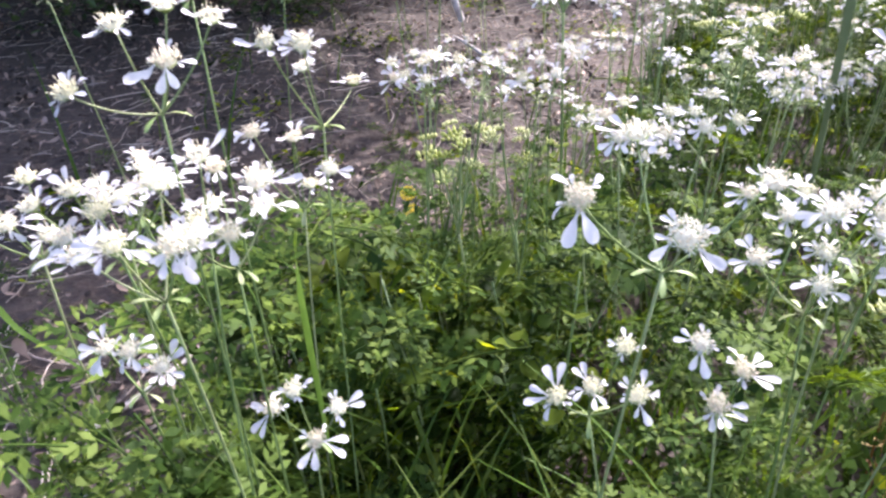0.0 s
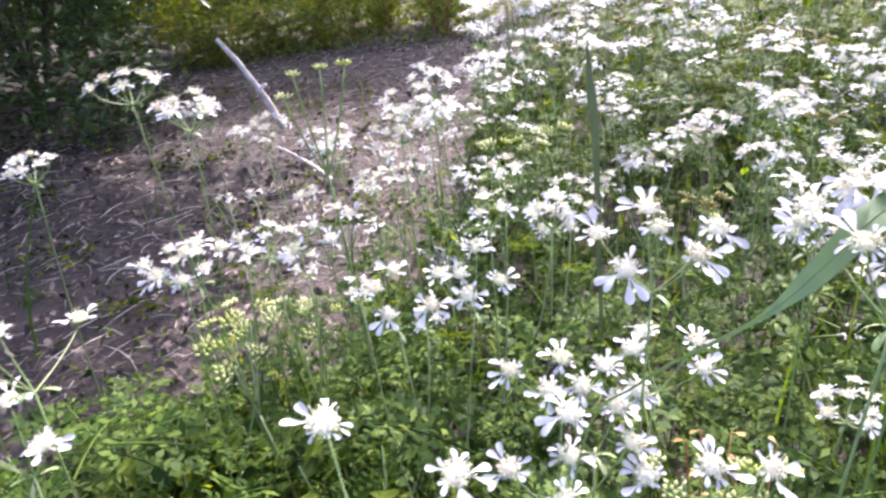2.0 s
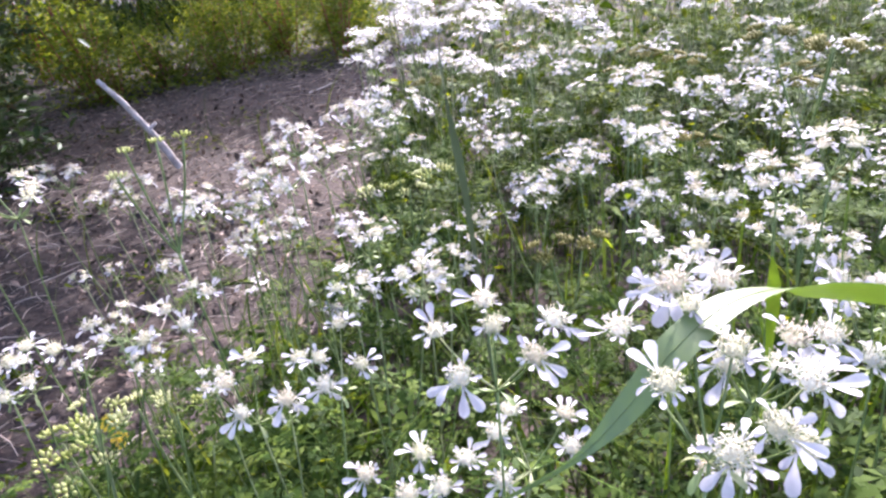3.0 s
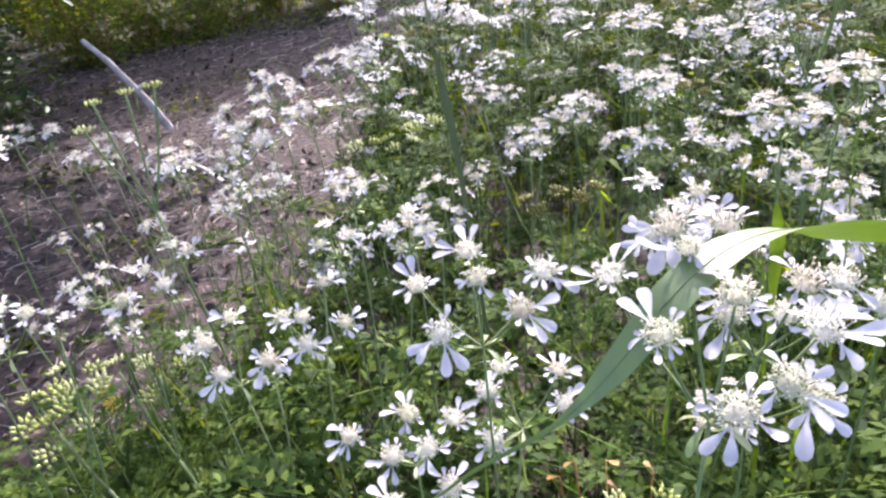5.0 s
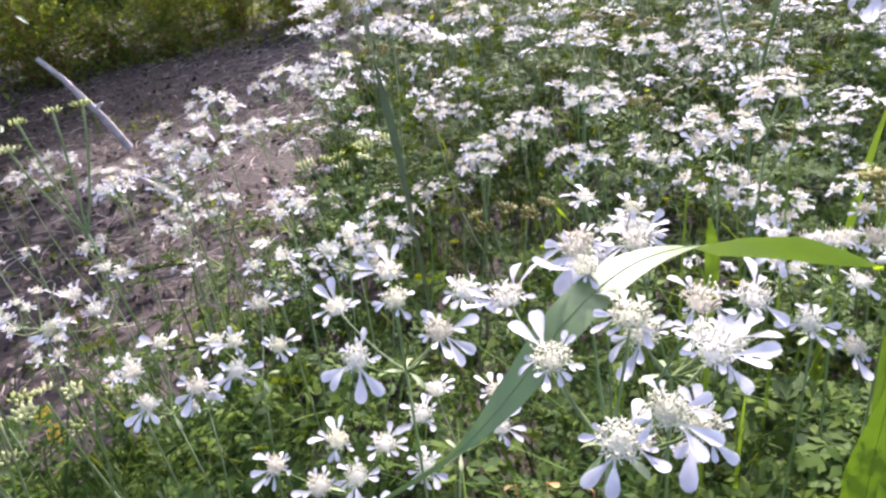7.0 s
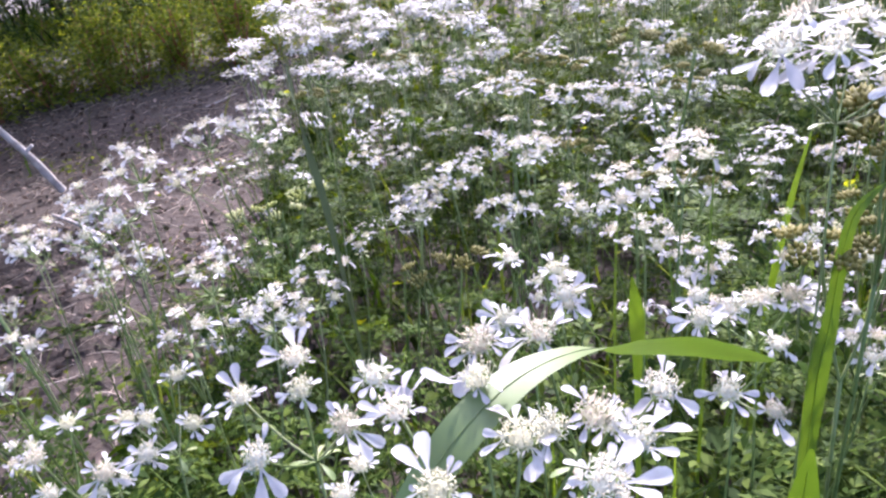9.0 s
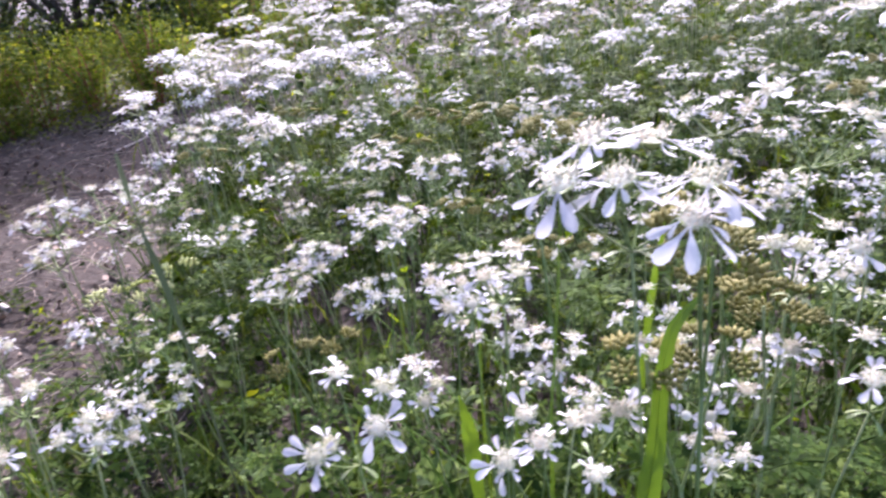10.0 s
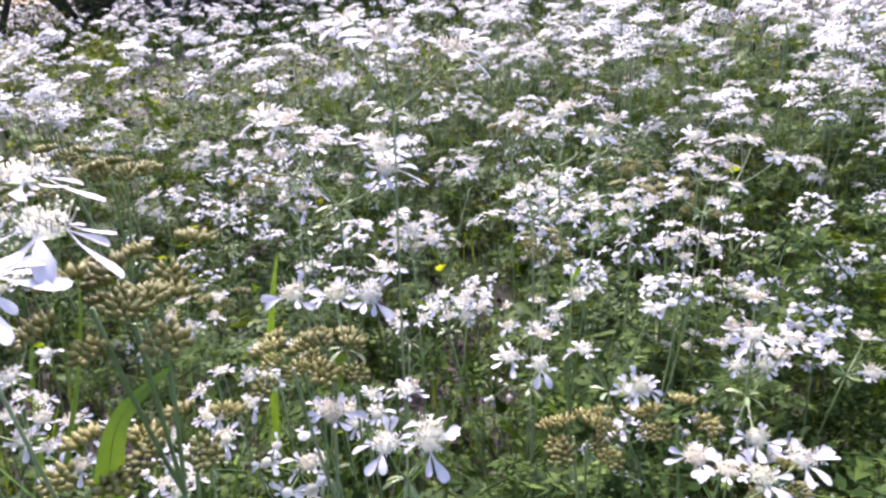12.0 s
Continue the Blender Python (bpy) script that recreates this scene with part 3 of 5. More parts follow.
SMALL = [
    (0.012, 0.85, 0.415, 0.5, 6, 260), (0.040, 0.86, 0.412, 0.5, 6, 270), (0.096, 0.85, 0.406, 0.7, 6, 260), (0.073, 0.66, 0.445, 0.5, 10, 260), (0.102, 0.60, 0.440, 0.55, 14, 265),
    (0.062, 0.60, 0.455, 0.5, 10, 270), (0.138, 0.585, 0.420, 0.55, 20, 265), (0.182, 0.55, 0.405, 0.55, 22, 265), (0.184, 0.80, 0.455, 0.8, 12, 260), (0.216, 0.76, 0.455, 0.7, 12, 260),
    (0.137, 0.85, 0.457, 0.8, 8, 260), (0.411, 0.80, 0.390, 0.7, 14, 250), (0.795, 0.46, 0.428, 0.8, 8, 230), (0.756, 0.46, 0.436, 0.7, 8, 230), (0.717, 0.50, 0.525, 0.8, 6, 230),
]
RIGHT_FAR = [
    (0.950, 0.358, 0.445, 0.9, 8, 225), (0.984, 0.420, 0.457, 0.9, 6, 225), (1.115, 0.420, 0.457, 1.0, 6, 225), (0.852, 0.550, 0.442, 0.9, 8, 230),
    (0.703, 0.450, 0.400, 0.8, 12, 230), (0.589, 0.420, 0.465, 0.7, 10, 230), (0.836, 0.480, 0.410, 0.9, 10, 230), (0.90, 0.46, 0.48, 0.9, 6, 225),
]

rng = np.random.default_rng(11)
taken = []
CLEFT = "white lace flower with cleft outer petals on thin green stem"
FLAT = "white lace flower with flat umbels among ferny leaves"


def plant_all(rows, rng):
    rows = list(rows)
    while rows:
        first = rows.pop(0)
        group = [first]
        for r in list(rows):
            if len(group) < 3 and math.dist(r[:2], first[:2]) < 0.075:
                group.append(r)
                rows.remove(r)
        lace_flower(group, rng, FLAT)
        taken.extend(group)


def open_umbel(places, rng, scale=1.0, droop=0.0, lean=10.0, heading=250.0, label=CLEFT):
    """A plant with one wide umbel whose umbellets stand at the given places: stem, rays, umbellets with their own petals."""
    tops = [Vector(p) for p in places]
    mid = sum(tops, Vector()) / len(tops)
    reach = sum((p - mid).length for p in tops) / len(tops)
    hub = mid + Vector((rng.uniform(-0.004, 0.004), rng.uniform(0.0, 0.008), -0.022 - 0.4 * reach))
    foot = Vector((mid.x + rng.uniform(-0.03, 0.03), mid.y + rng.uniform(0.0, 0.06), 0.0))
    plant = tagged(new("lace_flower"), label, "wildflower", "white lace flowers")
    plant.matrix_basis = Matrix.Translation(foot)
    pts = bend(foot - Vector((0, 0, 0.01)), hub, (rng.uniform(-0.015, 0.015), rng.uniform(-0.01, 0.015), 0), 8)
    part("stem", tube(Geo(), [p - foot for p in pts], [0.0010 - 0.00005 * k for k in range(9)], 6).mesh("stem", [STEM]), plant)
    for k in range(rng.integers(2, 5)):
        at = (pts[rng.integers(2, 6)] - foot)
        part("leaf", FERN_MESH[rng.integers(4)], plant, Matrix.Translation(at) @ pose(0, 0, 0, 0, rng.uniform(-50, 5), rng.uniform(0, 360)) @ Matrix.Scale(rng.uniform(0.7, 1.3), 4))
    for k in range(4):
        bract = lobe(Geo(), 0.012, 0.0026, 0.2, 0.5, None).mesh("bract", [STEM]) if k == 0 else bract
        part("bract", bract, plant, Matrix.Translation(hub - foot) @ pose(0, 0, 0, 0, rng.uniform(-20, 40), 90 * k + rng.uniform(-30, 30)))
    for p in tops:
        out = p - mid
        a = math.degrees(math.atan2(out.y, out.x))
        tilt = Matrix.Rotation(radians(lean), 4, Vector((-math.sin(radians(heading)), math.cos(radians(heading)), 0)))
        at = Matrix.Translation(p - foot) @ tilt @ turn(0, 0, 0, min(22.0, 500 * out.length), a, 0, scale * rng.uniform(0.94, 1.12))
        end = at @ Vector((0, 0, -0.003))
        ray = tube(Geo(), bend(hub - foot, end, (out.x * 0.04, out.y * 0.04, -0.002), 5), [0.0005, 0.0005, 0.00045, 0.00045, 0.0004, 0.0004], 5)
        part("ray", ray.mesh("ray", [STEM]), plant)
        small = part("umbellet", DISCS[rng.integers(4)], plant, at)
        for pm in petal_poses(rng, a, droop, 1 if droop > 10 else 0):
            part("petal", (LONG_PETALS if droop > 10 else PETALS)[rng.integers(7)], small, pm)
        taken.append((*p, 1.0))
    return plant


for group, lean, heading in ((LEFT_UMBELS, 16, 280), (LEFT_LOW_UMBELS, 16, 280), (FRONT_UMBELS, 26, 270), (FRONT_LOW_UMBELS, 26, 270), (CENTRE_UMBELS, 22, 262), (CENTRE_BACK_UMBELS[:3], 22, 262), (RIGHT_UMBELS, 8, 230), (RIGHT_LOW_UMBELS, 8, 230)):
    for places in group:
        open_umbel(places, rng, 0.92, 0.0, lean, heading)
for places in BIG_UMBELS:
    open_umbel(places, rng, 0.76 if places[0][0] < 0.31 else 0.88, 6.0, 18, 250, "large white lace flower in full bloom beside a grass blade")
open_umbel(CENTRE_BACK_UMBELS[3], rng, 1.22, 28.0, 4, 230, "white lace flower with long drooping outer petals")
plant_all([(x, y, z, 0.86 * size, lean, heading) for x, y, z, size, lean, heading in BACK + BACK_TALL + BEHIND + RIGHT_BACK + RIGHT_FAR + SMALL], rng)

# ---- further flowers that fill the field ----
rng = np.random.default_rng(21)
more = []
for _ in range(18000):
    x, y = rng.uniform(-0.1, 2.3), rng.uniform(0.14, 1.7)
    if x < field_edge(y) or (y < 0.62 and x < 0.34) or (y < 0.42 and x < 0.82):
        continue
    if in_gap(x, y) or noise.noise((x * 4.5, y * 4.5, 7.0)) < -0.06:
        continue
    d = math.hypot(x - 0.44, y - 0.09)
    if rng.random() > 1.5 - 0.55 * d or (d < 0.72 and rng.random() > 0.3) or (x < 0.75 and y < 1.1 and rng.random() > 0.4):
        continue
    z = rng.uniform(0.25, min(0.50, 0.36 + 0.10 * d))
    if all((x - t[0]) ** 2 + (y - t[1]) ** 2 + (1.2 * (z - t[2])) ** 2 > 0.058 ** 2 for t in taken + more):
        more.append((x, y, z, rng.uniform(0.6, 1.1), 42 * rng.random() ** 2.2, rng.uniform(150, 340)))
    if len(more) >= 135:
        break
plant_all(more, rng)

# ---- lower flowers half hidden among the leaves, past counting ----
def low_umbel(rng):
    geo = Geo()
    for x, y, z, lean, a in umbel_plan(rng, rng.integers(5, 8)):
        m = turn(x, y, z, lean, a, rng.uniform(0, 360), rng.uniform(0.8, 1.15))
        geo.add([(0.005 * math.cos(t), 0.005 * math.sin(t), 0) for t in np.linspace(0, 2 * math.pi, 7)[:-1]] + [(0, 0, 0.003)], [(k, (k + 1) % 6, 6) for k in range(6)], 1, m)
        for k in range(rng.integers(3, 6)):
            geo.put(PETALS_LOW[rng.integers(7)], m @ pose(0, 0, 0, 0, 0, rng.uniform(0, 360)) @ pose(0.0035, 0, 0, rng.uniform(-20, 20), rng.uniform(-25, 30), 0) @ Matrix.Scale(rng.uniform(0.6, 1.1), 4))
        tube(geo, [(0, 0, -0.028), (x, y, z - 0.002)], [0.0008, 0.0006], 3, 2, False)
    return geo


rng = np.random.default_rng(27)
PETALS_LOW = [petal_geo(rng, 0) for _ in range(7)]
low_kinds = [low_umbel(rng) for _ in range(12)]
low, low_stems = [], Geo()
while len(low) < 240:
    x, y = rng.uniform(0.12, 1.9), rng.uniform(0.16, 1.5)
    d = math.hypot(x - 0.44, y - 0.09)
    if x < field_edge(y) or d < 0.42 or in_gap(x, y) or (x < 0.62 and y < 0.95):
        continue
    low.append((x, y, rng.uniform(0.20, 0.40)))
low_ms = frames_of(rng, low, 40 * rng.random(len(low)) ** 1.5, rng.uniform(0.55, 1.0, len(low)))
low_kind = rng.integers(0, 12, len(low))
for x, y, z in low:
    tube(low_stems, [(x + rng.uniform(-0.03, 0.03), y + rng.uniform(-0.02, 0.04), 0), (x, y, z * 0.6), (x, y, z - 0.026)], [0.0012, 0.001, 0.0008], 3, 2, False)
tagged(new("low_lace_flowers", fast_mesh("low_lace_flowers", [(low_kinds[k], low_ms[low_kind == k]) for k in range(12)] + [(low_stems, np.eye(4)[None])], [PETAL_FAR, FLORET_FAR, STEM])), "smaller white lace flowers half hidden among green leaves", "wildflowers", kind="stuff")

# ---- far flowers, past counting ----
def far_umbel(rng):
    geo = Geo()
    for x, y, z, lean, a in umbel_plan(rng, rng.integers(6, 9)):
        m = turn(x, y, z, lean, a, rng.uniform(0, 360))
        geo.add([(0.006 * math.cos(t), 0.006 * math.sin(t), 0) for t in np.linspace(0, 2 * math.pi, 7)[:-1]] + [(0, 0, 0.003)], [(k, (k + 1) % 6, 6) for k in range(6)], 1, m)
        for k in range(8):
            b = 45 * k + rng.uniform(-14, 14)
            size = rng.uniform(0.7, 1.15)
            pm = m @ pose(0, 0, 0, rng.uniform(-25, 25), rng.uniform(-28, 22), b) @ Matrix.Scale(size, 4)
            geo.add([(0.005, 0, 0), (0.0125, 0.0026, 0.001), (0.0155, 0, 0), (0.0125, -0.0026, 0.001)], [(0, 1, 2, 3)], 0, pm)
        tube(geo, [(0, 0, -0.028), (x, y, z - 0.002)], [0.0008, 0.0006], 3, 2, False)
    return geo


rng = np.random.default_rng(31)
far_kinds = [far_umbel(rng) for _ in range(10)]
spots, stems = [], Geo()
while len(spots) < 1150:
    far, way = 0.9 + 8.0 * rng.random() ** 1.35, radians(rng.uniform(-8, 86))
    x, y = 0.44 + far * math.sin(way), 0.09 + far * math.cos(way)
    if x < field_edge(y) + 0.02 or (y < 1.6 and x < 1.7):
        continue
    if noise.noise((x * 1.6, y * 1.6, 4.0)) + 0.7 * noise.noise((x * 5, y * 5, 9.0)) < (-0.12 if x < field_edge(y) + 0.55 else 0.10):
        continue
    spots.append((x, y, rng.uniform(0.34, 0.54)))
mats = frames_of(rng, spots, rng.uniform(0, 35, len(spots)), rng.uniform(0.7, 1.2, len(spots)))
which = rng.integers(0, 10, len(spots))
for x, y, z in spots:
    tube(stems, [(x + rng.uniform(-0.05, 0.05), y + rng.uniform(-0.03, 0.05), 0), (x, y, z * 0.6), (x, y, z - 0.028)], [0.002, 0.0016, 0.0013], 3, 2, False)
pieces = [(far_kinds[k], mats[which == k]) for k in range(10)] + [(stems, np.eye(4)[None])]
tagged(new("lace_flower_meadow", fast_mesh("lace_flower_meadow", pieces, [PETAL_FAR, FLORET_FAR, STEM])), "wide meadow of white lace flowers further off", "wildflowers", kind="stuff")


# ---- undergrowth ----
def leaf_geo(rng, length=0.02, width=0.012, mat=0):
    """A small oval leaf with a fold along its rib."""
    geo = Geo()
    return lobe(geo, length, width, 0.35, rng.uniform(-0.4, 0.6), None, mat)


def blade_geo(rng, length=0.2, width=0.004, lean=0.35, steps=5, mat=0):
    """An upright grass blade that arches over."""
    verts, faces = [], []
    for k in range(steps + 1):
        t = k / steps
        x, z = lean * length * t * t, length * (t - 0.28 * lean * t ** 3)
        w = width * (1 - t ** 1.8) + 0.0004
        verts += [(x, -w / 2, z), (x + 0.15 * w, 0, z - 0.1 * w), (x, w / 2, z)]
    for k in range(steps):
        for s in (0, 1):
            i = 3 * k + s
            faces.append((i, i + 1, i + 4, i + 3))
    return Geo().add(verts, faces, mat)


def in_field(x, y):
    if -0.28 < x < 0.06 and 0.2 < y < 0.98 and x > -0.28 + 0.22 * (y - 0.2):
        return 1.0
    if in_gap(x, y):
        return 0.35
    if 0.06 <= x < 0.45 and 0.2 < y < 0.98:
        return 0.6
    if field_edge(y) > x:
        return 0.012
    return 1.0 if noise.noise((x * 5.5, y * 5.5, 2.0)) > -0.05 else 0.22


def in_patch(x, y):
    """Where the bright low weeds grow: all over the sunny patch, thinly under the flowers."""
    return in_field(x, y) * (0.10 if y < 0.50 or x < -0.14 else 1.0) * ((1.0 if noise.noise((x * 8.0, y * 8.0, 5.0)) > -0.12 else 0.25) if x < 0.08 + 0.1 * y else 0.10)


rng = np.random.default_rng(41)


def scatter_spots(count, y0, y1, power, top, keep=in_field, x0=-0.9, x1=6.0):
    out = []
    while len(out) < count:
        y = y0 + (y1 - y0) * rng.random() ** power
        x = rng.uniform(x0, min(x1, field_right(y)))
        if math.hypot(x - 0.44, y - 0.09) < 0.24 or rng.random() > keep(x, y):
            continue
        cap = min(1.0, max(0.15, (1.1 - y) / 0.5)) if x < field_edge(y) + 0.05 else (0.5 if in_gap(x, y) else 1.0)
        if y < 0.5 and -0.1 < x < 0.2:
            cap = 0.45
        out.append((x, y, top * cap * rng.random() ** 0.8))
    return out


fern_spots = scatter_spots(6500, 0.10, 2.2, 1.5, 0.33, in_field, -0.9, 2.6)
fern_ms = frames_of(rng, fern_spots, rng.uniform(-40, 40, 6500), rng.uniform(0.7, 1.5, 6500))
fw = rng.integers(0, 4, 6500)
tagged(new("ferny_undergrowth", fast_mesh("ferny_undergrowth", [(FERNS[k], fern_ms[fw == k]) for k in range(4)], [FERN_FAR])), "finely cut green leaves growing under the flowers", "foliage", kind="stuff")

small_leaves = [leaf_geo(rng, rng.uniform(0.012, 0.026), rng.uniform(0.006, 0.014)) for _ in range(6)]
ls = scatter_spots(6000, 0.10, 2.4, 1.4, 0.28, in_patch, -0.9, 2.8)
lm = frames_of(rng, ls, rng.uniform(-50, 50, 6000), rng.uniform(0.7, 1.6, 6000))
lw = rng.integers(0, 6, 6000)
tagged(new("low_weeds", fast_mesh("low_weeds", [(small_leaves[k], lm[lw == k]) for k in range(6)], [LEAF_FAR])), "dense low green weeds with small oval leaves", "foliage", kind="stuff")

blades = [blade_geo(rng, rng.uniform(0.14, 0.34), rng.uniform(0.0025, 0.006), rng.uniform(0.1, 0.7)) for _ in range(8)]
gs = [(x, y, 0.0) for x, y, z in scatter_spots(5200, 0.1, 3.2, 1.4, 0.1, in_field, -0.9, 3.5)]
gm = frames_of(rng, gs, rng.uniform(0, 16, 5200), rng.uniform(0.6, 1.25, 5200))
gw = rng.integers(0, 8, 5200)
tagged(new("grass", fast_mesh("grass", [(blades[k], gm[gw == k]) for k in range(8)], [GRASS])), "thin green grass blades between the flowers", "grass", kind="stuff")

# leaf cover of the far field, larger and coarser
fs = [(x, y, 0.05 + 0.28 * rng.random()) for x, y, z in scatter_spots(13000, 0.15, 9.5, 1.2, 1.0, lambda x, y: 1.0 if x > field_edge(y) and (y > 1.9 or x > 2.2) else 0.0, -0.9, 11.0)]
fm = frames_of(rng, fs, rng.uniform(-50, 50, 13000), rng.uniform(1.6, 3.6, 13000))
fk = rng.integers(0, 6, 13000)
tagged(new("field_foliage", fast_mesh("field_foliage", [(small_leaves[k], fm[fk == k]) for k in range(6)], [FERN_FAR])), "green leaf cover under the far flowers", "foliage", kind="stuff")

# ---- litter on the bare strip ----
rng = np.random.default_rng(51)


def dry_leaf_geo(rng):
    geo = Geo()
    n = rng.uniform(0.008, 0.018)
    return lobe(geo, n, n * rng.uniform(0.3, 0.6), rng.uniform(-0.5, 0.9), rng.uniform(-1.2, 1.2), None, 0)


def straw_geo(rng):
    n = rng.uniform(0.03, 0.13)
    return tube(Geo(), bend((-n / 2, 0, 0), (n / 2, 0, 0), (0, rng.uniform(-0.1, 0.1) * n, rng.uniform(0, 0.06) * n), 3), [0.0009, 0.0011, 0.0009, 0.0005], 4, 0, True)


def bare_spots(count):
    out = []
    while len(out) < count:
        x, y = rng.uniform(-2.2, 1.4), 0.35 + 4.2 * rng.random() ** 1.3
        if x < field_edge(y) + 0.12:
            out.append((x, y, ground_height(x, y) + rng.uniform(0.003, 0.014)))
    return out


dry_leaves, straws = [dry_leaf_geo(rng) for _ in range(10)], [straw_geo(rng) for _ in range(8)]
spots = bare_spots(24000)
ms = frames_of(rng, spots, rng.uniform(-50, 50, len(spots)), 0.6 + 2.0 * rng.random(len(spots)) ** 2)
kind = rng.integers(0, 10, len(spots))
tagged(new("leaf_litter", fast_mesh("leaf_litter", [(dry_leaves[k], ms[kind == k]) for k in range(10)], [LITTER])), "brown curled dead leaves on the soil", "leaf litter", kind="stuff")
spots = bare_spots(4200)
ms = frames_of(rng, spots, rng.uniform(-7, 7, len(spots)), rng.uniform(0.6, 1.4, len(spots)))
kind = rng.integers(0, 8, len(spots))
tagged(new("straw", fast_mesh("straw", [(straws[k], ms[kind == k]) for k in range(8)], [STRAW])), "pale dry straw strewn over the soil", "straw", kind="stuff")


PALE = material("pale_dead_wood", [(0.25, 0.21, 0.18), (0.45, 0.40, 0.36), (0.60, 0.55, 0.50)], 0.8, 0.0, 35, 0.8, spread=0.1)


def stick(a, b, thick, label):
    """A weathered stick with a knot and a broken stub, lying from a to b."""
    a, b = Vector(a), Vector(b)
    pts = bend((0, 0, 0), b - a, (0.01, 0.005, 0.0), 9)
    pts = [p + Vector((noise.noise(p * 9) * 0.006, noise.noise(p * 9 + Vector((4, 0, 0))) * 0.006, 0)) for p in pts]
    geo = tube(Geo(), pts, [thick * (1.0 - 0.045 * k + 0.12 * noise.noise((k * 1.7, 0, 0))) for k in range(10)], 9)
    thing = tagged(new("stick"), label, "stick")
    thing.matrix_basis = Matrix.Translation(a)
    part("branch", geo.mesh("branch", [PALE]), thing)
    stub = tube(Geo(), [pts[4], pts[4] + Vector((0.03, -0.02, 0.02))], [thick * 0.5, thick * 0.35], 7)
    part("stub", stub.mesh("stub", [PALE]), thing)
    return thing


stick((-0.078, 2.74, 0.012), (-0.228, 2.65, 0.365), 0.014, "thick pale grey dead stick leaning up from the litter")
stick((0.088, 2.017, 0.02), (-0.089, 2.425, 0.03), 0.007, "thin grey dead twig lying on the litter")
stick((0.50, 3.55, 0.02), (0.66, 3.62, 0.035), 0.0035, "thin pale dead twig at the foot of the herbs")
stick((-0.42, 0.62, 0.02), (-0.30, 0.86, 0.03), 0.004, "thin brown dead twig lying on the litter")


# ---- herbs of the green patch ----
def oval_leaf(rng, length, width, mat=LEAF):
    return lobe(Geo(), length, width, 0.3, rng.uniform(-0.2, 0.6), None).mesh("leaf", [mat])


def pinnate_geo(rng, pairs=7, length=0.06):
    geo = Geo()
    mid = bend((0, 0, 0), (length, 0, -0.01), (0, 0, 0.006), 5)
    tube(geo, mid, [0.0007] * 6, 3, 0, False)
    for k in range(pairs):
        p = mid[0].lerp(mid[-1], (k + 1) / (pairs + 0.5)) + Vector((0, 0, 0.004))
        for side in (-1, 1):
            lobe(geo, 0.015 * rng.uniform(0.85, 1.1), 0.0055, 0.25, 0.2, Matrix.Translation(p) @ pose(0, 0, 0, rng.uniform(-15, 15), rng.uniform(-20, 10), side * rng.uniform(58, 72)))
    return geo


def trefoil_geo(rng):
    geo = Geo()
    tube(geo, bend((0, 0, -0.03), (0, 0, 0), (0.004, 0, 0), 3), [0.0008] * 4, 4, 0, False)
    for k in range(3):
        lobe(geo, 0.018 * rng.uniform(0.85, 1.15), 0.014, 0.25, rng.uniform(-0.3, 0.4), pose(0, 0, 0, 0, rng.uniform(-15, 12), 120 * k + rng.uniform(-12, 12)))
    return geo


rng = np.random.default_rng(61)
HERB_LEAVES = [oval_leaf(rng, 0.034, 0.012), oval_leaf(rng, 0.028, 0.015), pinnate_geo(rng).mesh("leaf", [LEAF]), trefoil_geo(rng).mesh("leaf", [LEAF]), oval_leaf(rng, 0.05, 0.011)]
HERB_NAMES = ["leafy green weed with narrow oval leaves", "leafy green weed with broad oval leaves", "green vetch with pinnate leaves", "green clover with three-part leaves", "green weed with long narrow leaves"]


def herb(x, y, height, kind, rng):
    thing = tagged(new("herb"), HERB_NAMES[kind], "weed", "herbs of the green patch")
    thing.matrix_basis = Matrix.Translation((x, y, 0))
    lean = Vector((rng.uniform(-0.06, 0.06), rng.uniform(-0.08, 0.04), height))
    pts = bend((0, 0, -0.01), lean, (rng.uniform(-0.015, 0.015), rng.uniform(-0.015, 0.015), 0), 7)
    part("stem", tube(Geo(), pts, [0.0017 - 0.00012 * k for k in range(8)], 6).mesh("stem", [STEM]), thing)
    count = rng.integers(9, 16)
    for k in range(count):
        t = 0.25 + 0.75 * (k + 0.5) / count
        p = pts[int(t * 6.99)].lerp(pts[min(7, int(t * 6.99) + 1)], (t * 6.99) % 1)
        part("leaf", HERB_LEAVES[kind], thing, Matrix.Translation(p) @ pose(0, 0, 0, rng.uniform(-20, 20), rng.uniform(-50, 10), 137.5 * k + rng.uniform(-25, 25)) @ Matrix.Scale(rng.uniform(0.7, 1.25) * (1.15 - 0.4 * t), 4))
    return thing


for _ in range(85):
    y = rng.uniform(0.48, 0.92)
    x = rng.uniform(-0.26 + 0.28 * (y - 0.3), 0.17)
    herb(x, y, rng.uniform(0.10, min(0.30, 0.6 * (1.12 - y))), rng.choice(5, p=[0.3, 0.2, 0.14, 0.16, 0.2]), rng)
herb(0.10, 0.53, 0.31, 2, rng)
herb(-0.085, 0.62, 0.30, 1, rng)
for x, y in ((0.86, 0.50), (0.90, 0.47), (0.80, 0.62), (1.02, 0.75), (0.62, 0.98)):
    herb(x, y, 0.40, 4, rng)


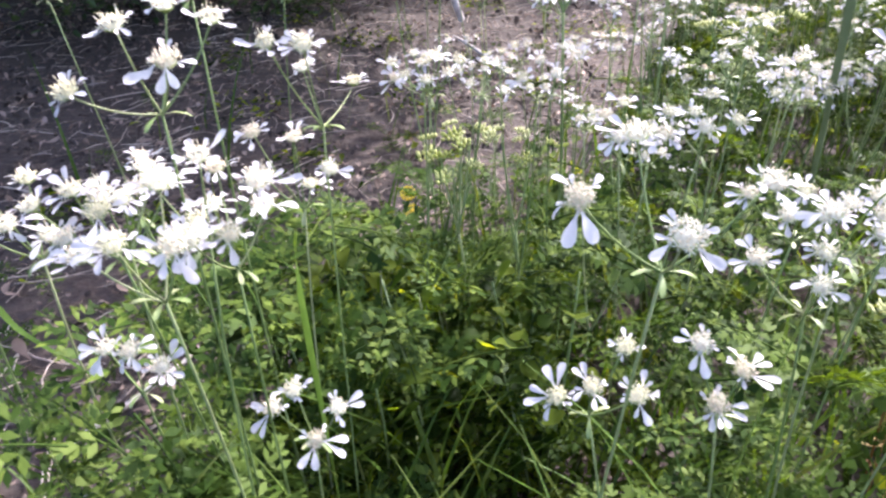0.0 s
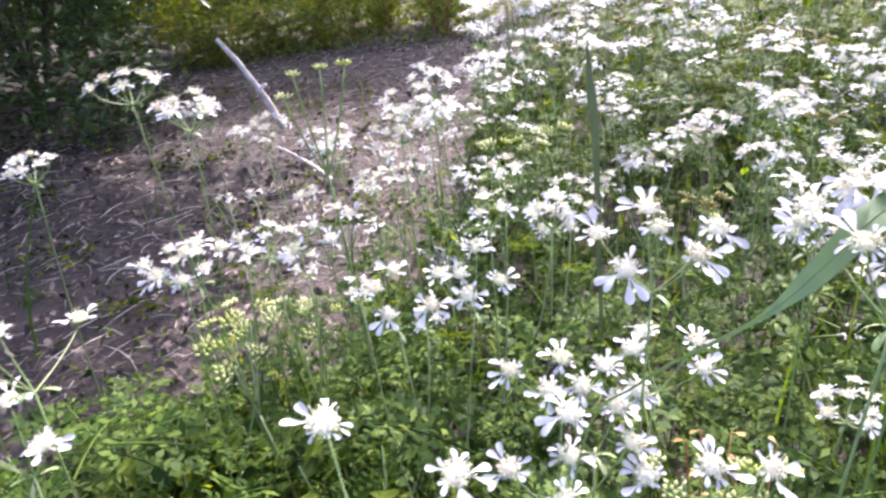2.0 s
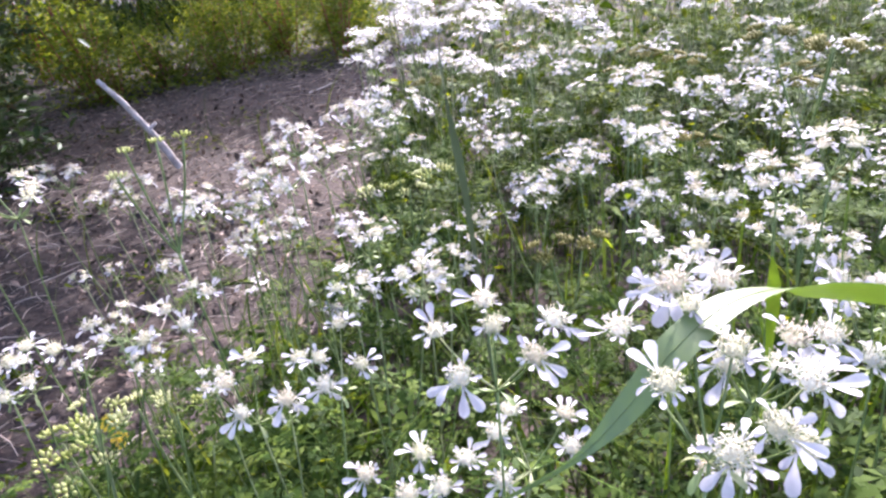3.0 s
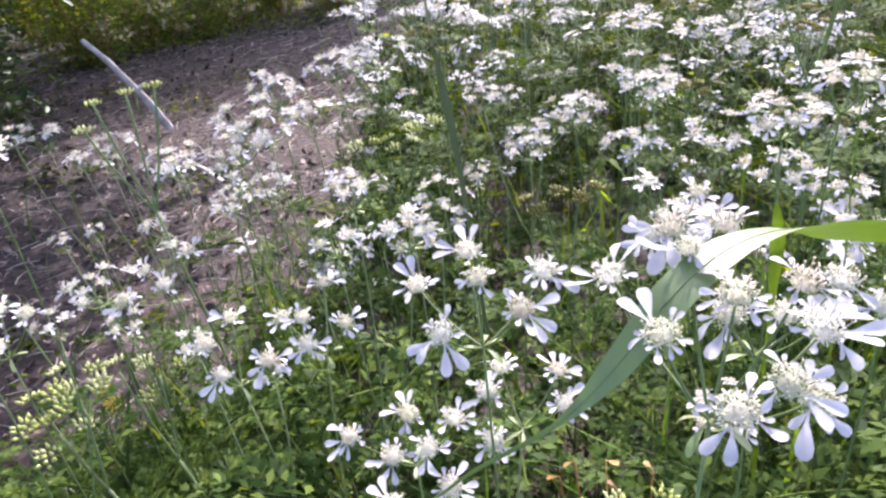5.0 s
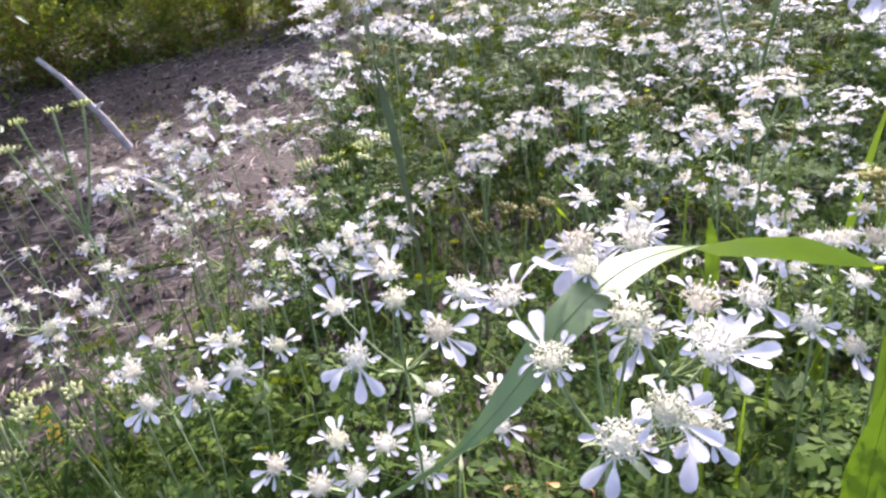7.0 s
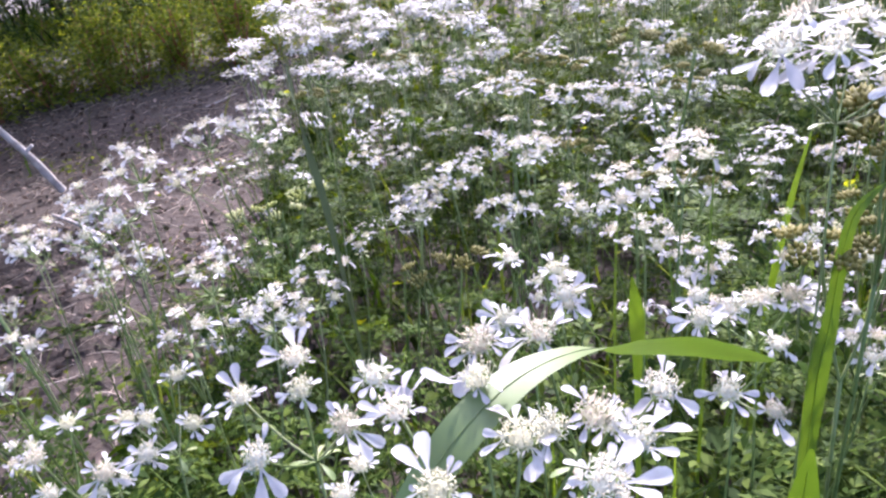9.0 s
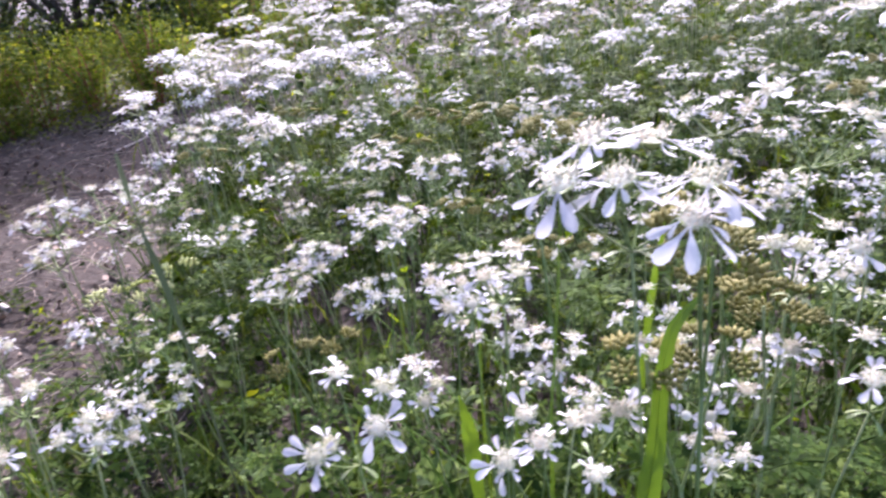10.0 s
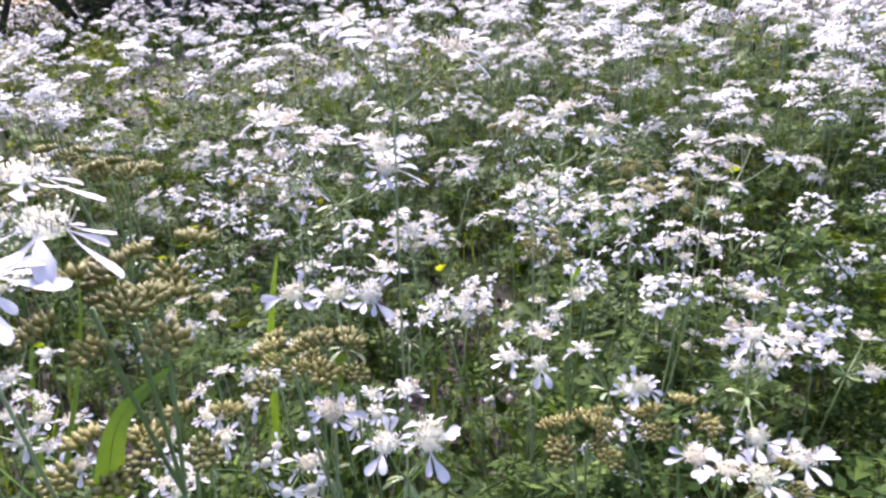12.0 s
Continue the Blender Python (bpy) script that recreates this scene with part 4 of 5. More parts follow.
# ---- other flowers ----
def bud_geo(rng, count=12, reach=0.008, fat=1.0):
    """A tight cluster of small drop-shaped buds or fruits."""
    geo = Geo()
    for k in range(count):
        a, r = k * 2.4, reach * math.sqrt((k + 0.3) / count)
        tall, w = rng.uniform(0.006, 0.009), rng.uniform(0.0016, 0.0024) * fat
        ring = [(w * math.cos(t), w * math.sin(t), tall * 0.45) for t in np.linspace(0, 2 * math.pi, 6)[:-1]]
        geo.add([(0, 0, 0)] + ring + [(0, 0, tall)], [(0, 1 + (j + 1) % 5, 1 + j) for j in range(5)] + [(6, 1 + j, 1 + (j + 1) % 5) for j in range(5)], 0, turn(r * math.cos(a), r * math.sin(a), 0, 5500 * r, math.degrees(a)))
    return geo


BUDS = [bud_geo(rng).mesh("bud_head", [LIME]) for _ in range(3)]
FRUITS = [bud_geo(rng, 17, 0.0075, 1.1).mesh("fruit_head", [SEED]) for _ in range(3)]


def seed_plant(heads, foot, meshes, label, size=1.0, per=1):
    """A plant past flowering: forked stem with a cluster at each head (x, y, z)."""
    thing = tagged(new("seeding_plant"), label, "wildflower")
    foot = Vector(foot)
    thing.matrix_basis = Matrix.Translation(foot)
    mean = sum((Vector(h) for h in heads), Vector()) / len(heads)
    node = Vector((mean.x, mean.y, mean.z - 0.085)) - foot
    geo = Geo()
    tube(geo, bend((0, 0, -0.01), node, (0.006, 0.004, 0), 6), [0.0012] * 7, 6)
    for h in heads:
        tube(geo, bend(node, Vector(h) - foot, (Vector(h) - foot - node) * 0.1 + Vector((0, 0, -0.008)), 5), [0.0009] * 6, 5)
    part("stem", geo.mesh("stem", [STEM]), thing)
    for h in heads:
        for k in range(per):
            a = 360 * k / per + rng.uniform(-15, 15)
            r = 0.017 if per > 1 else 0.0
            part(meshes[0].name.split(".")[0], meshes[rng.integers(3)], thing, turn(*(Vector(h) - foot + Vector((r * math.cos(radians(a)), r * math.sin(radians(a)), rng.uniform(-0.004, 0.004)))), 20 if per > 1 else 6, a, rng.uniform(0, 360), size * rng.uniform(0.85, 1.15)))
    for k in range(3):
        part("leaf", FERN_MESH[k], thing, Matrix.Translation(node * rng.uniform(0.3, 0.9)) @ pose(0, 0, 0, 0, rng.uniform(-45, 0), rng.uniform(0, 360)))
    return thing


seed_plant([(0.156, 0.70, 0.558), (0.136, 0.705, 0.557), (0.114, 0.70, 0.558), (0.104, 0.69, 0.545)], (0.13, 0.76, 0), BUDS, "forked green plant with small lime bud heads", 0.6)
seed_plant([(0.022, 0.625, 0.378), (0.049, 0.620, 0.386), (0.040, 0.645, 0.384), (0.035, 0.60, 0.37)], (0.045, 0.66, 0), BUDS, "pale lime-yellow budding plant above the green weeds", 0.8, 3)
seed_plant([(0.075, 0.635, 0.382), (0.100, 0.63, 0.372)], (0.09, 0.67, 0), BUDS, "pale lime-yellow budding plant above the green weeds", 0.7, 3)
seed_plant([(0.36, 0.905, 0.40), (0.39, 0.92, 0.41), (0.32, 0.93, 0.40)], (0.37, 0.95, 0), BUDS, "pale lime-yellow budding plant among white flowers", 0.9, 3)
seed_plant([(0.300, 0.400, 0.362), (0.328, 0.400, 0.350), (0.354, 0.405, 0.340)], (0.33, 0.43, 0), BUDS, "pale lime-yellow plant setting fruit among white flowers", 0.75, 3)
OLIVE = "olive-brown lace flower gone to fruit"
for heads in ([(0.548, 0.372, 0.560), (0.560, 0.375, 0.548), (0.581, 0.400, 0.556)], [(0.630, 0.400, 0.485), (0.652, 0.402, 0.477)], [(0.571, 0.380, 0.493), (0.545, 0.400, 0.490)], [(0.686, 0.450, 0.450), (0.670, 0.460, 0.455)], [(0.750, 0.320, 0.405), (0.760, 0.335, 0.395)], [(0.819, 0.300, 0.385), (0.845, 0.350, 0.345), (0.833, 0.250, 0.355)], [(0.648, 0.600, 0.545), (0.665, 0.620, 0.540), (0.640, 0.660, 0.550)], [(0.975, 0.500, 0.395), (0.99, 0.52, 0.40)], [(1.06, 0.42, 0.44), (1.09, 0.44, 0.435), (1.04, 0.45, 0.44), (1.07, 0.40, 0.425)]):
    m = heads[0]
    seed_plant(heads, (m[0] + 0.02, m[1] + 0.03, 0), FRUITS, OLIVE, 0.72, 4)


extra = np.random.default_rng(81)
for _ in range(16):
    y = extra.uniform(0.55, 1.6)
    x = extra.uniform(max(0.42, field_edge(y) + 0.2), 0.7 + 1.0 * y)
    z = extra.uniform(0.38, 0.46)
    heads = [(x, y, z), (x + extra.uniform(0.02, 0.05), y + extra.uniform(-0.03, 0.03), z - 0.01)]
    seed_plant(heads, (x + 0.02, y + 0.03, 0), FRUITS, OLIVE, 0.8, 3)


def yellow_flower(x, y, z):
    """A small yellow daisy-like bloom on a thin stalk."""
    thing = tagged(new("yellow_flower"), "small bright yellow daisy on a thin stalk", "wildflower", "yellow flowers")
    thing.matrix_basis = Matrix.Translation((x, y, 0))
    part("stem", tube(Geo(), bend((0.01, 0.01, -0.005), (0, 0, z), (0.004, 0, 0), 5), [0.0011] * 6, 5).mesh("stem", [STEM]), thing)
    top = turn(0, 0, z, 48, 265)
    disc = Geo().add([(0.0035 * math.cos(t), 0.0035 * math.sin(t), 0.0008) for t in np.linspace(0, 2 * math.pi, 9)[:-1]] + [(0, 0, 0.003)], [(k, (k + 1) % 8, 8) for k in range(8)])
    part("flower_head", disc.mesh("flower_head", [YELLOW]), thing, top)
    ray = lobe(Geo(), 0.0095, 0.0052, 0.2, 0.3, None).mesh("petal", [YELLOW])
    for k in range(11):
        part("petal", ray, thing, top @ Matrix.Rotation(radians(32.7 * k), 4, "Z") @ pose(0.0025, 0, 0, 0, -8, 0))
    return thing


for x, y, z in ((-0.059, 0.990, 0.125), (-0.064, 0.995, 0.152)):
    yellow_flower(x, y, z)


# ---- broad grass blades ----
def broad_blade(points, widths, twist, label, skin=SHOOT):
    """A strap-shaped leaf along a bowed line; twist: its roll in degrees from root to tip."""
    pts = [Vector(p) for p in points]
    thing = tagged(new("broad_grass"), label, "grass")
    foot = pts[0].copy()
    thing.matrix_basis = Matrix.Translation(foot)
    fine = []
    for k in range(len(pts) - 1):
        p0, p1, p2, p3 = pts[max(k - 1, 0)], pts[k], pts[k + 1], pts[min(k + 2, len(pts) - 1)]
        for j in range(6):
            t = j / 6
            fine.append(0.5 * ((2 * p1) + (p2 - p0) * t + (2 * p0 - 5 * p1 + 4 * p2 - p3) * t * t + (3 * p1 - p0 - 3 * p2 + p3) * t ** 3))
    fine.append(pts[-1])
    verts, faces, n = [], [], len(fine)
    for k, p in enumerate(fine):
        d = (fine[min(k + 1, n - 1)] - fine[max(k - 1, 0)]).normalized()
        t = k / (n - 1)
        side = Matrix.Rotation(radians(float(np.interp(t, np.linspace(0, 1, len(twist)), twist))), 3, d) @ d.cross(Vector((0, 0, 1))).normalized()
        up = side.cross(d)
        w = np.interp(t, np.linspace(0, 1, len(widths)), widths) / 2
        for s in (-1, -0.5, 0, 0.5, 1):
            verts.append(tuple(p - foot + side * w * s + up * w * 0.07 * (abs(s) - 0.5)))
    for k in range(n - 1):
        for s in range(4):
            i = 5 * k + s
            faces.append((i, i + 1, i + 6, i + 5))
    part("blade", Geo().add(verts, faces).mesh("blade", [skin]), thing)
    rib = tube(Geo(), [p - foot for p in fine[:-2]], [0.00014] * (n - 2), 4, 0, False)
    part("midrib", rib.mesh("midrib", [skin]), thing)
    return thing


BROAD = "broad glossy green grass blade arching over the flowers"
broad_blade([(0.200, 0.370, 0.0), (0.208, 0.363, 0.28), (0.225, 0.350, 0.445), (0.243, 0.333, 0.488), (0.270, 0.306, 0.526), (0.287, 0.303, 0.541), (0.305, 0.304, 0.557), (0.324, 0.308, 0.563), (0.342, 0.309, 0.563), (0.355, 0.306, 0.560), (0.370, 0.301, 0.557), (0.381, 0.296, 0.553), (0.391, 0.292, 0.549)], [0.0010, 0.0010, 0.0010, 0.0010, 0.0016, 0.0076, 0.0108, 0.0110, 0.0112, 0.0132, 0.0118, 0.0075, 0.0006], (60, 60, 60, 60, 55, 45, 20, 2, -20, -48, -58, -62, -60), BROAD, BLADE)
broad_blade([(0.372, 0.70, 0.0), (0.371, 0.705, 0.25), (0.369, 0.71, 0.45), (0.366, 0.714, 0.515), (0.365, 0.718, 0.55), (0.366, 0.722, 0.58)], [0.006, 0.008, 0.011, 0.012, 0.010, 0.003], (80, 70), "dull grey-green upright stalk leaf above the umbels", STALK)
UPRIGHT = "upright broad green grass blade lit from behind"
broad_blade([(0.505, 0.37, 0.0), (0.512, 0.372, 0.25), (0.520, 0.376, 0.42), (0.530, 0.380, 0.457), (0.540, 0.385, 0.490), (0.552, 0.389, 0.510), (0.575, 0.392, 0.518)], [0.008, 0.014, 0.018, 0.015, 0.011, 0.007, 0.001], (75, 70, 60), UPRIGHT)
broad_blade([(0.455, 0.34, 0.0), (0.456, 0.333, 0.25), (0.457, 0.33, 0.40), (0.460, 0.33, 0.455)], [0.010, 0.018, 0.020, 0.002], (70, 60), UPRIGHT)
broad_blade([(0.475, 0.46, 0.0), (0.473, 0.455, 0.3), (0.471, 0.45, 0.44), (0.468, 0.45, 0.478)], [0.008, 0.011, 0.010, 0.001], (60, 40), UPRIGHT)
broad_blade([(-0.05, 0.43, 0.0), (-0.046, 0.42, 0.2), (-0.042, 0.405, 0.38), (-0.036, 0.40, 0.425)], [0.002, 0.003, 0.009, 0.001], (60, 60), UPRIGHT)
broad_blade([(0.70, 0.58, 0.0), (0.70, 0.57, 0.25), (0.71, 0.56, 0.40), (0.73, 0.56, 0.47)], [0.006, 0.007, 0.006, 0.001], (70, 60), UPRIGHT)
broad_blade([(0.50, 0.44, 0.0), (0.505, 0.44, 0.25), (0.522, 0.452, 0.415), (0.55, 0.48, 0.45), (0.574, 0.503, 0.484), (0.589, 0.517, 0.518)], [0.003, 0.0035, 0.003, 0.001], (70, 60), UPRIGHT)
broad_blade([(0.54, 0.57, 0.0), (0.545, 0.575, 0.3), (0.567, 0.595, 0.431), (0.59, 0.62, 0.468)], [0.003, 0.003, 0.003, 0.001], (70, 60), UPRIGHT)
broad_blade([(-0.40, 0.52, 0.02), (-0.36, 0.49, 0.25), (-0.285, 0.45, 0.337), (-0.258, 0.44, 0.319), (-0.185, 0.41, 0.299)], [0.004, 0.005, 0.004, 0.001], (20, 20), "thin pale green stalk leaning over the soil")
broad_blade([(-0.45, 0.46, 0.02), (-0.40, 0.44, 0.2), (-0.323, 0.42, 0.276), (-0.297, 0.42, 0.262), (-0.241, 0.42, 0.254)], [0.003, 0.004, 0.003, 0.001], (20, 20), "thin pale green stalk leaning over the soil")


def grass_tuft(x, y, tall, rng):
    """A tuft of arching narrow blades from one root."""
    thing = tagged(new("grass_tuft"), "tuft of narrow green grass blades", "grass", "grass tufts")
    thing.matrix_basis = Matrix.Translation((x, y, 0))
    shapes = [blade_geo(rng, tall * rng.uniform(0.8, 1.1), rng.uniform(0.003, 0.005), rng.uniform(0.15, 0.6), 7).mesh("blade", [SHOOT]) for _ in range(4)]
    for k in range(13):
        part("blade", shapes[k % 4], thing, pose(rng.uniform(-0.012, 0.012), rng.uniform(-0.012, 0.012), -0.005, 0, rng.uniform(-4, 14), 27.7 * k + rng.uniform(-12, 12)))
    return thing


for x, y, tall in ((0.245, 0.375, 0.34), (0.275, 0.400, 0.31), (0.29, 0.50, 0.33), (0.60, 0.53, 0.45), (0.55, 0.49, 0.44), (0.47, 0.56, 0.40), (-0.06, 0.58, 0.28), (0.02, 0.50, 0.27)):
    grass_tuft(x, y, tall, np.random.default_rng(int(1000 * x + 700)))


def red_weed(x, y, z, rng):
    """A small reddish weed with wiry stalks and tan leaflets."""
    thing = tagged(new("red_weed"), "small reddish-brown weed with wiry yellowing stalks", "weed")
    thing.matrix_basis = Matrix.Translation((x, y, 0))
    leaflet = leaf_geo(rng, 0.009, 0.004).mesh("leaflet", [RUST])
    for k in range(6):
        tip = Vector((rng.uniform(-0.03, 0.03), rng.uniform(-0.02, 0.02), z * rng.uniform(0.75, 1.05)))
        pts = bend((tip.x * 0.2, tip.y * 0.2, -0.01), tip, (rng.uniform(-0.01, 0.01), 0, 0), 6)
        stalk = part("stalk", tube(Geo(), pts, [0.0010, 0.0010, 0.0009, 0.0008, 0.0007, 0.0006, 0.0005], 5).mesh("stalk", [RUST]), thing)
        for j in range(9):
            part("leaflet", leaflet, stalk, Matrix.Translation(pts[2 + j // 2 if j < 8 else 6]) @ pose(0, 0, 0, 0, rng.uniform(-40, 30), rng.uniform(0, 360)) @ Matrix.Scale(rng.uniform(0.7, 1.3), 4))
    return thing


RUST = material("rusty_leaf", [(0.22, 0.09, 0.03), (0.36, 0.20, 0.06), (0.40, 0.30, 0.10)], 0.6, 0.4, 200, 0.2)
red_weed(0.350, 0.435, 0.400, np.random.default_rng(95))


# ---- bushes and herbs behind ----
def plain_leaf(rng, length, width):
    """A pointed leaf of few faces, folded along its rib, for crowns further off."""
    h, d = width * rng.uniform(0.1, 0.3), length * rng.uniform(-0.15, 0.1)
    return Geo().add([(0, 0, 0), (length * 0.35, width / 2, h), (length * 0.75, width * 0.36, h + d * 0.5), (length, 0, d), (length * 0.75, -width * 0.36, h + d * 0.5), (length * 0.35, -width / 2, h)], [(0, 3, 2, 1), (0, 5, 4, 3)])


def bush(x, y, wide, tall, leaves, rng, mat, label, name="bush", wood=BARK):
    """A shrub: forked trunk with limbs, and a crown of clumped leaves down to the ground."""
    thing = tagged(new(name), label, "bush")
    thing.matrix_basis = Matrix.Translation((x, y, 0))
    trunk = Geo()
    heads = []
    for k in range(7):
        a = 2 * math.pi * k / 7 + rng.uniform(-0.3, 0.3)
        tip = Vector((wide * 0.7 * math.cos(a), wide * 0.7 * math.sin(a), tall * rng.uniform(0.45, 0.95)))
        tube(trunk, bend((rng.uniform(-0.03, 0.03), rng.uniform(-0.03, 0.03), -0.02), tip, (0, 0, 0.05), 5), [0.022 * wide * (1.2 - 0.18 * j) for j in range(6)], 6)
        heads.append(tip)
    part("trunk", trunk.mesh("trunk", [wood]), thing)
    centres = []
    for _ in range(46):
        a, r, h = rng.uniform(0, 2 * math.pi), wide * rng.random() ** 0.5, rng.uniform(0.06, 1.0)
        r *= math.sqrt(max(0.05, 1 - (h - 0.3) ** 2 / 0.62))
        centres.append((r * math.cos(a), r * math.sin(a), tall * h))
    pick = rng.integers(0, len(centres), leaves)
    spread = 0.16 * wide
    pts = np.array(centres)[pick] + rng.normal(0, 1, (leaves, 3)) * (spread, spread, spread * 0.8)
    pts[:, 2] = np.abs(pts[:, 2]) + 0.01
    shapes = [plain_leaf(rng, 0.034, 0.015) for _ in range(4)]
    ms, kind = frames_of(rng, pts, rng.uniform(-60, 60, leaves), rng.uniform(0.8, 1.7, leaves) * (0.55 + 0.7 * wide)), rng.integers(0, 4, leaves)
    part("crown", fast_mesh("crown", [(shapes[k], ms[kind == k]) for k in range(4)], [mat]), thing)
    return thing


rng = np.random.default_rng(71)
DARK = "dark green leafy bush in deep shade"
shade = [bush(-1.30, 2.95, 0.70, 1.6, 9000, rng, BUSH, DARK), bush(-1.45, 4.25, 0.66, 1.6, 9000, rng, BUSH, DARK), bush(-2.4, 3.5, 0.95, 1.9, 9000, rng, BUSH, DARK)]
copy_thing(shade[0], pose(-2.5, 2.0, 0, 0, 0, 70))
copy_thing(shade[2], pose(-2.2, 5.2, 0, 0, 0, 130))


def tree(x, y, top, crown_at, reach, rng, limbs=22, n=14000):
    """An unseen tree beside the strip, added so its overhanging crown throws broken shade."""
    thing = tagged(new("tree"), "unseen leafy tree added to shade the ground", "tree")
    thing.matrix_basis = Matrix.Translation((x, y, 0))
    trunk, mid = Geo(), Vector((0.2, 0.1, top * 0.45))
    tube(trunk, bend((0, 0, -0.05), mid, (0.05, 0, 0), 6), [0.10, 0.09, 0.085, 0.08, 0.075, 0.07, 0.065], 10)
    centres = []
    for k in range(limbs):
        tip = Vector(crown_at) - Vector((x, y, 0)) + Vector((rng.uniform(-1, 1) * reach[0], rng.uniform(-1, 1) * reach[1], rng.uniform(-1, 1) * reach[2]))
        limb = bend(mid, tip, (0, 0, 0.12), 6)
        tube(trunk, limb, [0.05, 0.042, 0.034, 0.027, 0.02, 0.014, 0.008], 7)
        centres += [limb[3], limb[4], limb[5], limb[6], limb[6]]
    part("trunk", trunk.mesh("trunk", [BARK]), thing)
    pts = np.array([tuple(c) for c in centres])[rng.integers(0, len(centres), n)] + rng.normal(0, 0.17, (n, 3))
    shapes = [plain_leaf(rng, 0.052, 0.025) for _ in range(4)]
    ms, kind = frames_of(rng, pts, rng.uniform(-60, 60, n), rng.uniform(0.8, 1.5, n)), rng.integers(0, 4, n)
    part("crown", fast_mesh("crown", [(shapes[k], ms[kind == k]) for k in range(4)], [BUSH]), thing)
    return thing


# added out of view: each crown stands sunward of ground to be darkened
tree(-1.7, 5.6, 3.2, (1.40, 5.85, 2.7), (1.4, 0.7, 0.3), rng, 24, 16000)
tree(-2.4, 0.9, 2.2, (0.16, 2.05, 1.6), (0.40, 0.28, 0.12), rng, 10, 4800)
tree(-2.0, 9.4, 3.2, (3.2, 10.2, 2.8), (2.0, 1.2, 0.4), rng, 20, 6000)
tree(-2.1, 4.5, 2.3, (0.10, 3.15, 1.65), (0.48, 0.40, 0.10), rng, 12, 8500)
tree(-2.3, 1.6, 2.2, (-0.10, 2.45, 1.6), (0.50, 0.40, 0.2), rng, 12, 6500)
tree(-2.6, 5.0, 2.3, (-0.75, 4.15, 1.7), (0.75, 0.55, 0.15), rng, 14, 5000)
tree(-1.9, 6.6, 2.4, (1.30, 5.30, 1.75), (0.62, 0.55, 0.15), rng, 16, 14000)


def tall_herb(x, y, tall, rng):
    """A clump of reddish upright stalks with bright small leaves."""
    thing = tagged(new("tall_herb"), "sunlit yellow-green herb clump on reddish stalks", "herb", "herbs behind the litter strip")
    thing.matrix_basis = Matrix.Translation((x, y, 0))
    tips = []
    for k in range(7):
        tip = Vector((rng.uniform(-0.16, 0.16), rng.uniform(-0.14, 0.14), tall * rng.uniform(0.45, 1.05)))
        pts = bend((tip.x * 0.3, tip.y * 0.3, -0.01), tip, (rng.uniform(-0.05, 0.05), 0, 0.02), 4)
        part("stalk", tube(Geo(), pts, [0.0045, 0.004, 0.0035, 0.003, 0.002], 5).mesh("stalk", [RED]), thing)
        tips += pts[1:]
    n = 900
    pts = np.array([tuple(tips[i]) for i in rng.integers(0, len(tips), n)]) + rng.normal(0, 0.085, (n, 3)) * (1.0, 1.0, 0.8)
    pts[:, 2] = np.maximum(pts[:, 2], 0.03)
    shapes = [plain_leaf(rng, 0.028, 0.012) for _ in range(3)]
    ms, kind = frames_of(rng, pts, rng.uniform(-60, 60, n), rng.uniform(0.8, 1.6, n)), rng.integers(0, 3, n)
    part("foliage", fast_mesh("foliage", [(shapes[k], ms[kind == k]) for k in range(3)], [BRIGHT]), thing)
    return thing


kinds = [tall_herb(0.55, 4.95, 0.42, rng), tall_herb(0.95, 5.2, 0.5, rng), tall_herb(0.15, 5.1, 0.38, rng), tall_herb(-0.3, 4.9, 0.34, rng)]
for k in range(54):
    y = rng.uniform(4.4, 8.5)
    x = rng.uniform(-1.2, field_edge(y) + 0.1)
    copy_thing(kinds[k % 4], pose(x, y, 0, 0, 0, rng.uniform(0, 360)) @ Matrix.Scale(rng.uniform(0.45, 1.35), 4))

# low green tufts on the litter strip
tufts = []
for _ in range(26):
    y = 0.9 + 3.6 * rng.random()
    x = rng.uniform(-1.0, field_edge(y))
    tufts += [(x + rng.normal(0, 0.05), y + rng.normal(0, 0.05), abs(rng.normal(0, 0.025)) + 0.005) for _ in range(60)]
ms = frames_of(rng, tufts, rng.uniform(-50, 50, len(tufts)), rng.uniform(0.6, 1.2, len(tufts)))
tagged(new("green_sprigs", fast_mesh("green_sprigs", [(small_leaves[1], ms)], [LEAF_FAR])), "small green sprigs sprouting through the litter", "foliage", kind="stuff")
# low sunlit growth on the bank behind the strip
bank = []
for _ in range(8000):
    y = rng.uniform(4.2, 8.5)
    bank.append((rng.uniform(-0.8, field_edge(y) + 0.3), y, abs(rng.normal(0, 0.05)) + 0.01))
ms = frames_of(rng, bank, rng.uniform(-50, 50, len(bank)), rng.uniform(1.2, 2.4, len(bank)))
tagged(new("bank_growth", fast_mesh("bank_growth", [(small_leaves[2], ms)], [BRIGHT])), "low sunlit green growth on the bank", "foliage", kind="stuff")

# hedge that closes the meadow
hedge = bush(2.5, 12.5, 1.6, 2.6, 7000, rng, BUSH, "dark green hedge bush closing the meadow", "hedge_bush")
for k in range(30):
    a = -70 + 6.6 * k
    r = 10.5 + rng.uniform(-1, 1.5)
    copy_thing(hedge, pose(0.4 + r * math.sin(radians(a)), 0.5 + r * math.cos(radians(a)), 0, 0, 0, rng.uniform(0, 360)) @ Matrix.Scale(rng.uniform(0.9, 1.3), 4))

